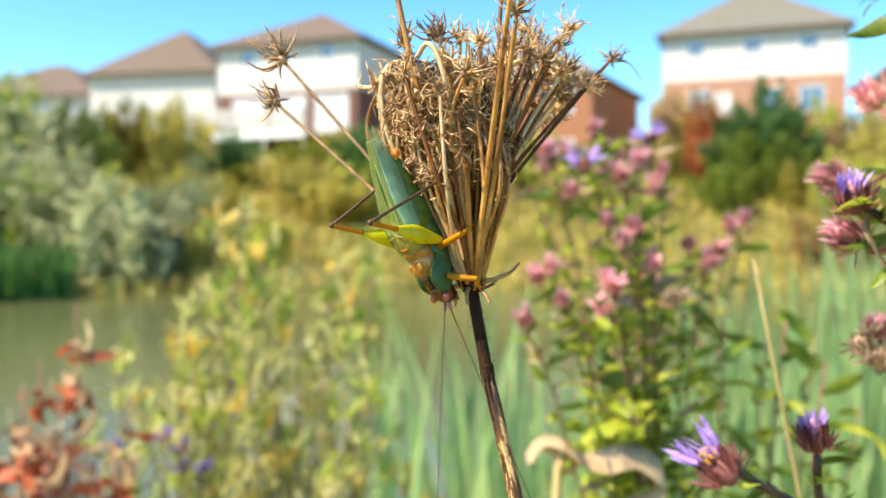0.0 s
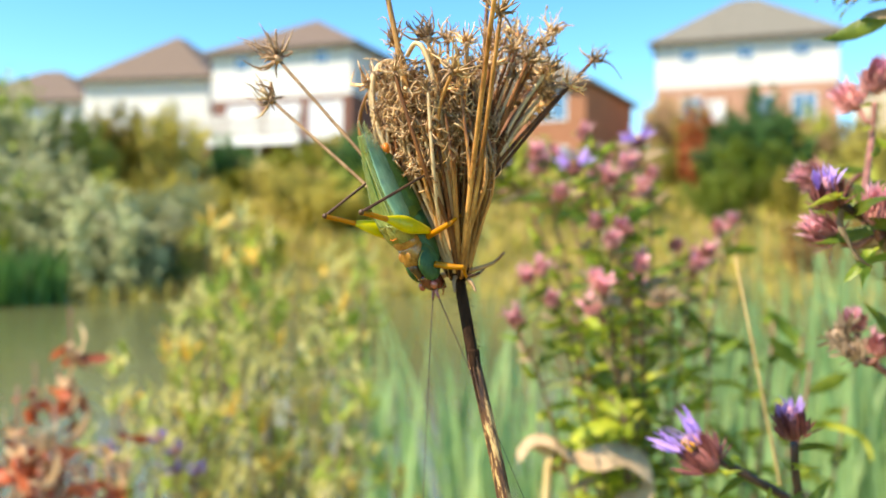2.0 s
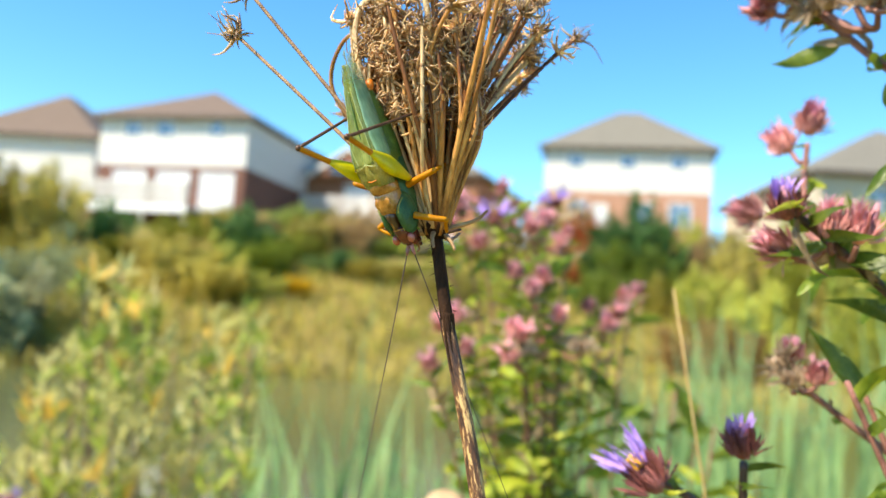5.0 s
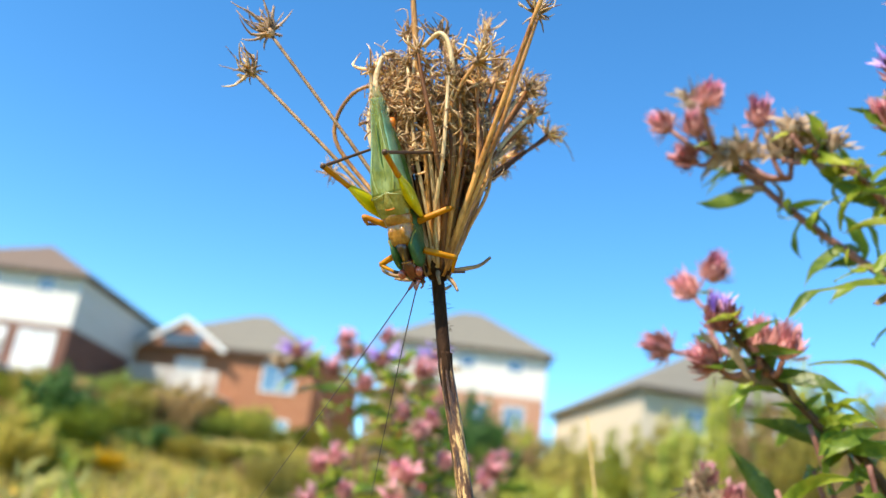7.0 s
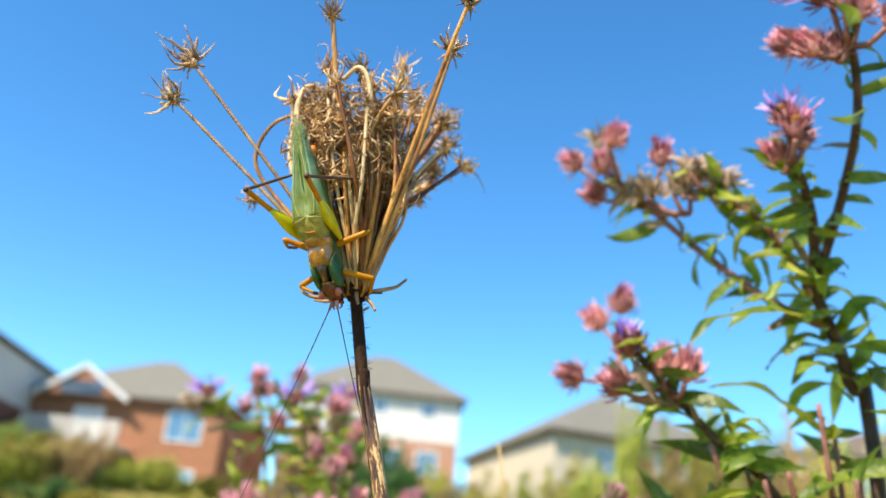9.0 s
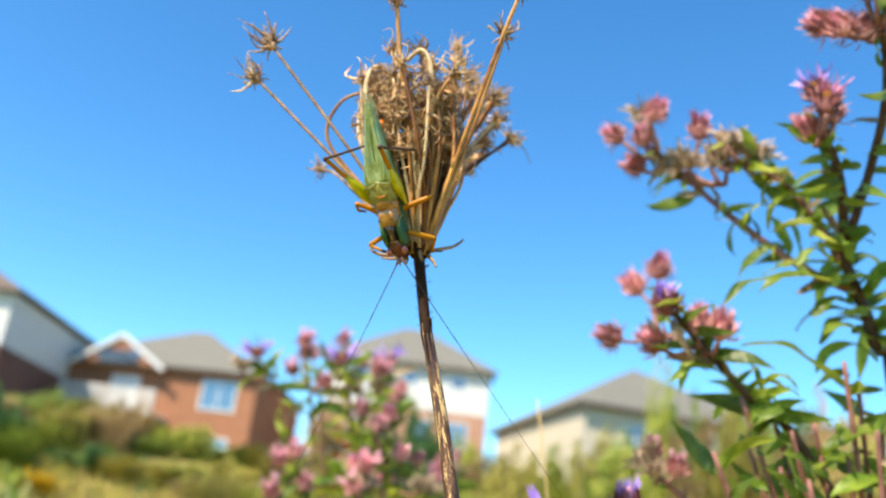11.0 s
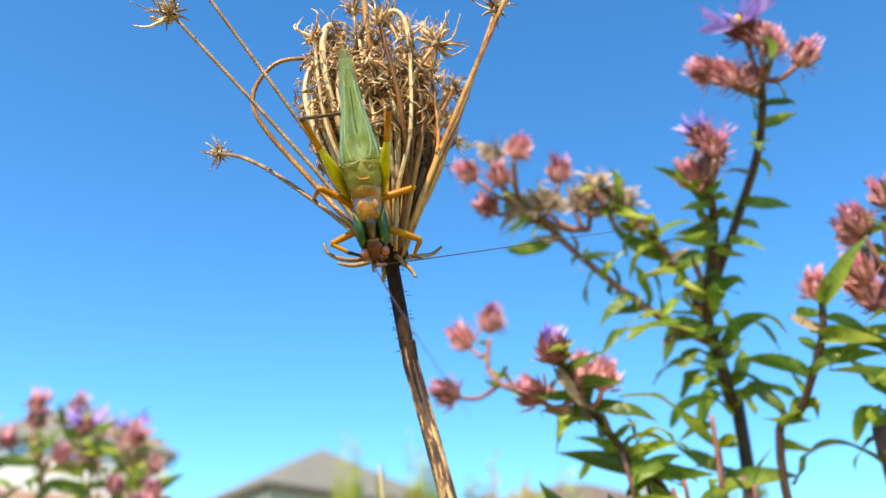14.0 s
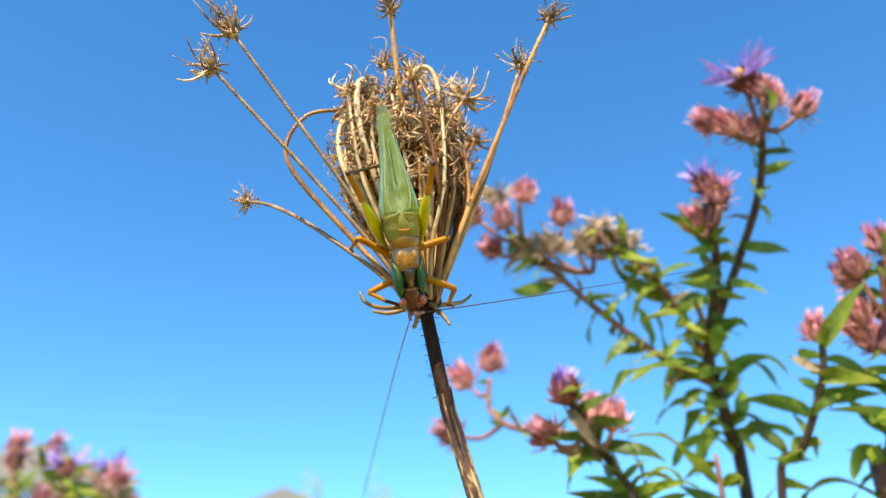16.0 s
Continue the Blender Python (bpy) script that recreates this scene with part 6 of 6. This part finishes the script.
def wing(s, lift, u0, u1, name, material, label="", ragged=0.0, j0=0, j1=22):
    """One folded fore wing: a shallow trough on the back, a rounded ridge, then down the side."""
    bm = bmesh.new()
    rr = random.Random(int(u0 * 10 + s))
    nu, nw = 40, 22
    rows = []
    for i in range(nu + 1):
        u = u0 + (u1 - u0) * i / nu
        ridge, half, deep = lerp_table(WING, u)
        trough = 0.55 * smooth(11.8, 14.5, u) * (1 - smooth(22, 27, u))
        row = []
        for j in range(j0, j1 + 1):
            q = j / nw
            if q < 0.55:
                e = q / 0.55
                r = half * (-0.18 + 1.0 * e)
                n = ridge - trough * (1 - smooth(0.25, 0.75, e)) - 0.75 * smooth(0.62, 1.15, e)
            else:
                e = (q - 0.55) / 0.45
                r = half * (0.82 + 0.14 * math.sin(e * 2.4) - 0.20 * e * e)
                n = ridge - 0.62 - deep * e
            rib = 0.025 * math.sin(q * 60) * (q > 0.5) + 0.03 * math.sin(u * 2.1 + q * 5)
            back = ragged * (0.9 * abs(q - 0.6) + rr.uniform(0, 0.9)) * (i == nu)
            row.append(bm.verts.new(at(s * (r + rib), n + lift, u - back)))
        rows.append(row)
    for p, q in zip(rows, rows[1:]):
        for j in range(j1 - j0):
            bm.faces.new((p[j], p[j + 1], q[j + 1], q[j]))
    ob = part(name, bm, material, KATYDID, label)
    skin = ob.data.attributes.new("thin", "FLOAT", "POINT")
    skin.data.foreach_set("value", [smooth(22.0, 28.0, u0 + (u1 - u0) * i / nu) for i in range(nu + 1) for _ in range(j1 - j0 + 1)])
    thick = ob.modifiers.new("thickness", "SOLIDIFY")
    thick.thickness = 0.00008
    return ob


for s, lift in ((1, 0.0), (-1, 0.14)):
    wing(s, lift, 8.6, 12.1, "wing_base", M["wing_base"], "yellow-green translucent wing base")
    wing(s, lift, 12.1, 28.0, "forewing", M["wing"], "glossy pale green folded forewing with a clear end", 1.6, 0, 11)
    wing(s, lift, 12.1, 28.0, "wing_side", M["wing_side"], "blue-green side of the folded forewing", 1.6, 11, 22)
    limb("wing_vein", [at(0.2 * s, 2.74 + lift, 12.3), at(1.4 * s, 2.80 + lift, 11.9), at(2.9 * s, 2.40 + lift, 11.7), at(3.7 * s, 1.7 + lift, 11.9)], (0.00008, 0.00004), M["vein_glint"], n=5)
    # pale glossy rod added on the ridge to draw its glint
    ridge = limb("wing_ridge", [at(1.6 * s, 2.68 + lift, 12.4), at(2.1 * s, 2.66 + lift, 14.5), at(1.9 * s, 2.46 + lift, 17.0), at(1.3 * s, 1.95 + lift, 20.0), at(0.8 * s, 1.30 + lift, 24.0)], (0.00011, 0.00005), M["vein_glint"], "pale glossy rod for the glint along the wing ridge", n=8)
    for i in range(9):
        u = 13.4 + 0.8 * i
        limb("cross_vein", [at(0.35 * s, 2.15 + lift - 0.11 * i, u), at(1.3 * s, 2.42 + lift - 0.12 * i, u + 0.5)], 0.00005, M["belly"], n=4, k=2)
for j, (r0, n0, du) in enumerate(((0.35, -1.0, 0.4), (-0.35, -1.5, 0.0), (0.1, -2.2, -0.6))):
    bm = bmesh.new()
    leaf(bm, Matrix.Translation(at(r0, n0, 24.6)) @ Matrix((LEFT, TAIL, BACK)).transposed().to_4x4() @ Matrix.Rotation(1.2 - 0.3 * j, 4, "Y"), 0.0052 + 0.001 * du, 0.0024, 0.1, 0.3, 6, 0.4, 0.6)
    part("hind_wing_tip", bm, M["wing_tip"], KATYDID, "ragged clear tip of the folded hind wings")
body("wing_joint", [(9.0, 1.75, 1.5, 0.7), (9.8, 1.95, 1.35, 0.75), (11.0, 2.25, 0.9, 0.65), (12.0, 2.5, 0.4, 0.4), (12.5, 2.5, 0.15, 0.2)], M["wing_base"], "tan joint between the wings")
limb("wing_fold", [at(-0.1, 2.25, 12.8), at(-0.25, 2.05, 15.0), at(0.0, 1.9, 17.5), at(0.05, 1.6, 20.0), at(0, 1.1, 23.5)], (0.00020, 0.00008), M["belly"], "dark fold between the wings", n=6)
limb("back_spot", [at(-1.0, 2.45, 9.7), at(0, 2.72, 9.6), at(0.9, 2.5, 9.8)], (0.00010, 0.00008), M["orange"], "orange mark behind the pronotum", n=6)


def w(x, y, z):
    return Vector((x, y, z)) - HEAD


def flat_limb(name, pts, rad, material, label, thin=0.52):
    """A limb that is flattened from side to side."""
    bm = bmesh.new()
    line = curve(pts, 8)
    tube(bm, line, [rad(i / (len(line) - 1)) for i in range(len(line))], 12)
    for i, v in enumerate(bm.verts):
        c = line[i // 12]
        v.co -= LEFT * (v.co - c).dot(LEFT) * (1 - thin)
    return part(name, bm, material, KATYDID, label)


def swollen(s):
    """The girth along a hind femur, from hip to knee."""
    return 0.00042 + 0.00118 * math.sin(min(1.0, s * 1.9 + 0.18) * math.pi / 2) ** 2 * (1 - smooth(0.32, 0.72, s))


for hip, knee, foot, s in ((at(-3.0, -4.0, 8.2), w(-0.0106, 0.1249, 1.0505), w(0.0011, 0.1363, 1.0583), -1), (at(3.0, -4.0, 8.2), w(-0.0175, 0.1344, 1.0501), w(-0.0080, 0.1393, 1.0583), 1)):
    mid = hip.lerp(knee, 0.66)
    flat_limb("hind_femur", [hip, hip.lerp(knee, 0.33), mid], lambda q: swollen(q * 0.66), M["femur"], "swollen yellow-green femur")
    limb("hind_femur_tip", [mid, mid.lerp(knee, 0.6), knee], lambda q: swollen(0.66 + q * 0.34), M["leg"], "orange-brown end of the femur", n=10)
    bm = bmesh.new()
    blob(bm, knee, (0.00048, 0.00048, 0.00048), 9, 7)
    part("knee", bm, M["tibia"], KATYDID, "dark knee")
    limb("hind_tibia", [knee, knee.lerp(foot, 0.5), foot], (0.00029, 0.00020), M["tibia"], "dark brown spiny tibia", n=7)
    limb("hind_tarsus", [foot, foot + (foot - knee).normalized() * 0.0016 + TAIL * 0.0005], (0.0003, 0.00022), M["tibia"], n=6)

for hip, knee, shin, foot in (
    (at(-2.0, -3.6, 7.4), w(0.0034, 0.1357, 1.0490), w(0.0052, 0.1385, 1.0505), w(0.0078, 0.1405, 1.0515)),
    (at(2.4, -3.8, 7.0), w(-0.0085, 0.1425, 1.0468), w(-0.0070, 0.1460, 1.0470), w(-0.0050, 0.1480, 1.0480)),
    (w(0.0008, 0.1378, 1.0420), w(0.0057, 0.1365, 1.0415), w(0.0062, 0.1385, 1.0398), w(0.0085, 0.1395, 1.0405)),
    (at(2.0, -3.4, 3.4), w(-0.0040, 0.1448, 1.0403), w(-0.0020, 0.1435, 1.0392), w(0.0010, 0.1425, 1.0390)),
):
    limb("leg_femur", [hip, hip.lerp(knee, 0.5) + BACK * 0.0002, knee], (0.00058, 0.00045), M["leg"], "orange-yellow leg", n=9)
    limb("leg_tibia", [knee, knee.lerp(shin, 0.5) + BACK * 0.0002, shin], (0.00040, 0.00026), M["leg"], n=8)
    limb("leg_tarsus", [shin, shin.lerp(foot, 0.5) + BACK * 0.0002, foot], (0.00030, 0.00020), M["tibia"], "grey-brown foot", n=7)


def antenna(root_at, bend):
    """A long thread along its own +Z, from the brow."""
    bm = bmesh.new()
    pts = curve([(0, 0, 0), (bend * 0.2, 0, 0.012), (bend, 0, 0.030), (bend * 2.2, 0, 0.052)], 7)
    tube(bm, pts, (0.00011, 0.00004), 5)
    me = mesh_of("antenna", bm, M["antenna"])
    ob = new("antenna", me)
    ob.parent = KATYDID
    ob.location = root_at
    bm = bmesh.new()
    tube(bm, [(0, 0, -0.0006), (0, 0, 0.0004), (0, 0, 0.0010)], (0.00034, 0.00020), 7)
    part("antenna_base", bm, M["bract"], ob, "pink antenna base")
    return tagged(ob, "long thin dark antenna")


ANTENNA_1 = antenna(at(0.55, -1.6, -2.2), 0.0008)
ANTENNA_2 = antenna(at(-0.55, -1.6, -2.2), -0.0008)

# how far the asters lean in the breeze: seconds, degrees about x and y
SWAY = [(0.0, 0.000, 0.002), (0.5, 0.000, 0.038), (1.0, -0.000, -0.012), (1.5, 0.000, 0.018), (2.0, 0.000, 0.021), (2.5, 0.000, 0.013), (3.0, 0.000, 0.005), (3.5, 0.000, 0.023), (4.0, -0.000, -0.024), (4.5, -0.002, -0.033), (5.0, -0.007, -0.052), (5.2, -0.004, -0.021), (7.3, -0.018, -0.048), (7.5, -0.036, -0.097), (8.0, -0.021, -0.045), (8.2, 0.001, 0.002), (10.5, 0.021, 0.048), (11.0, 0.041, 0.094), (11.5, 0.024, 0.053), (12.0, 0.009, 0.014), (12.5, 0.010, 0.013), (13.0, -0.003, -0.004), (13.5, -0.009, -0.010), (14.0, -0.054, -0.057), (14.5, 0.008, 0.008), (15.0, 0.015, 0.014), (15.5, 0.032, 0.031), (16.0, 0.019, 0.019)]
# the way of each antenna: seconds and direction
FIRST_ANTENNA = [(0.0, -0.052, -0.028, -0.998), (1.5, -0.040, -0.026, -0.999), (3.0, -0.117, -0.019, -0.993), (3.5, -0.080, -0.029, -0.996), (4.0, -0.095, -0.035, -0.995), (5.0, -0.102, 0.097, -0.990), (7.5, -0.371, 0.428, -0.824), (8.0, -0.259, 0.441, -0.859), (10.5, -0.128, 0.415, -0.901), (11.0, -0.177, 0.416, -0.892), (11.5, -0.146, 0.441, -0.886), (12.0, 0.112, 0.400, -0.910), (12.5, 0.490, 0.183, -0.852), (13.0, -0.413, -0.737, -0.535), (14.5, -0.347, -0.594, -0.726), (15.0, 0.111, 0.979, 0.173), (15.5, 0.013, 0.987, 0.162), (16.0, -0.508, -0.325, -0.798)]
SECOND_ANTENNA = [(0.0, 0.390, -0.024, -0.921), (3.5, 0.399, -0.030, -0.917), (5.0, 0.418, 0.022, -0.908), (7.5, -0.062, 0.351, -0.934), (8.0, 0.141, 0.310, -0.940), (10.5, 0.615, 0.082, -0.784), (11.0, 0.692, 0.018, -0.721), (11.5, 0.778, -0.036, -0.627), (12.0, 0.830, -0.182, -0.527), (12.5, 0.854, -0.493, -0.170), (13.0, 0.804, -0.580, -0.131), (14.5, 0.847, -0.156, 0.508), (15.5, 0.853, -0.351, 0.388), (16.0, 0.806, -0.541, 0.240)]


def motions():
    for plant in (NEAR_ASTER, RIGHT_ASTER):
        walk(plant.root, [(t, Matrix.Translation(plant.o) @ pose(0, 0, 0, rx, ry, 0)) for t, rx, ry in SWAY])
    for ob, rows in ((ANTENNA_1, FIRST_ANTENNA), (ANTENNA_2, SECOND_ANTENNA)):
        place = ob.location.copy()
        walk(ob, [(t, Matrix.Translation(place) @ Vector(d).to_track_quat("Z", "Y").to_matrix().to_4x4()) for t, *d in rows])


motions()
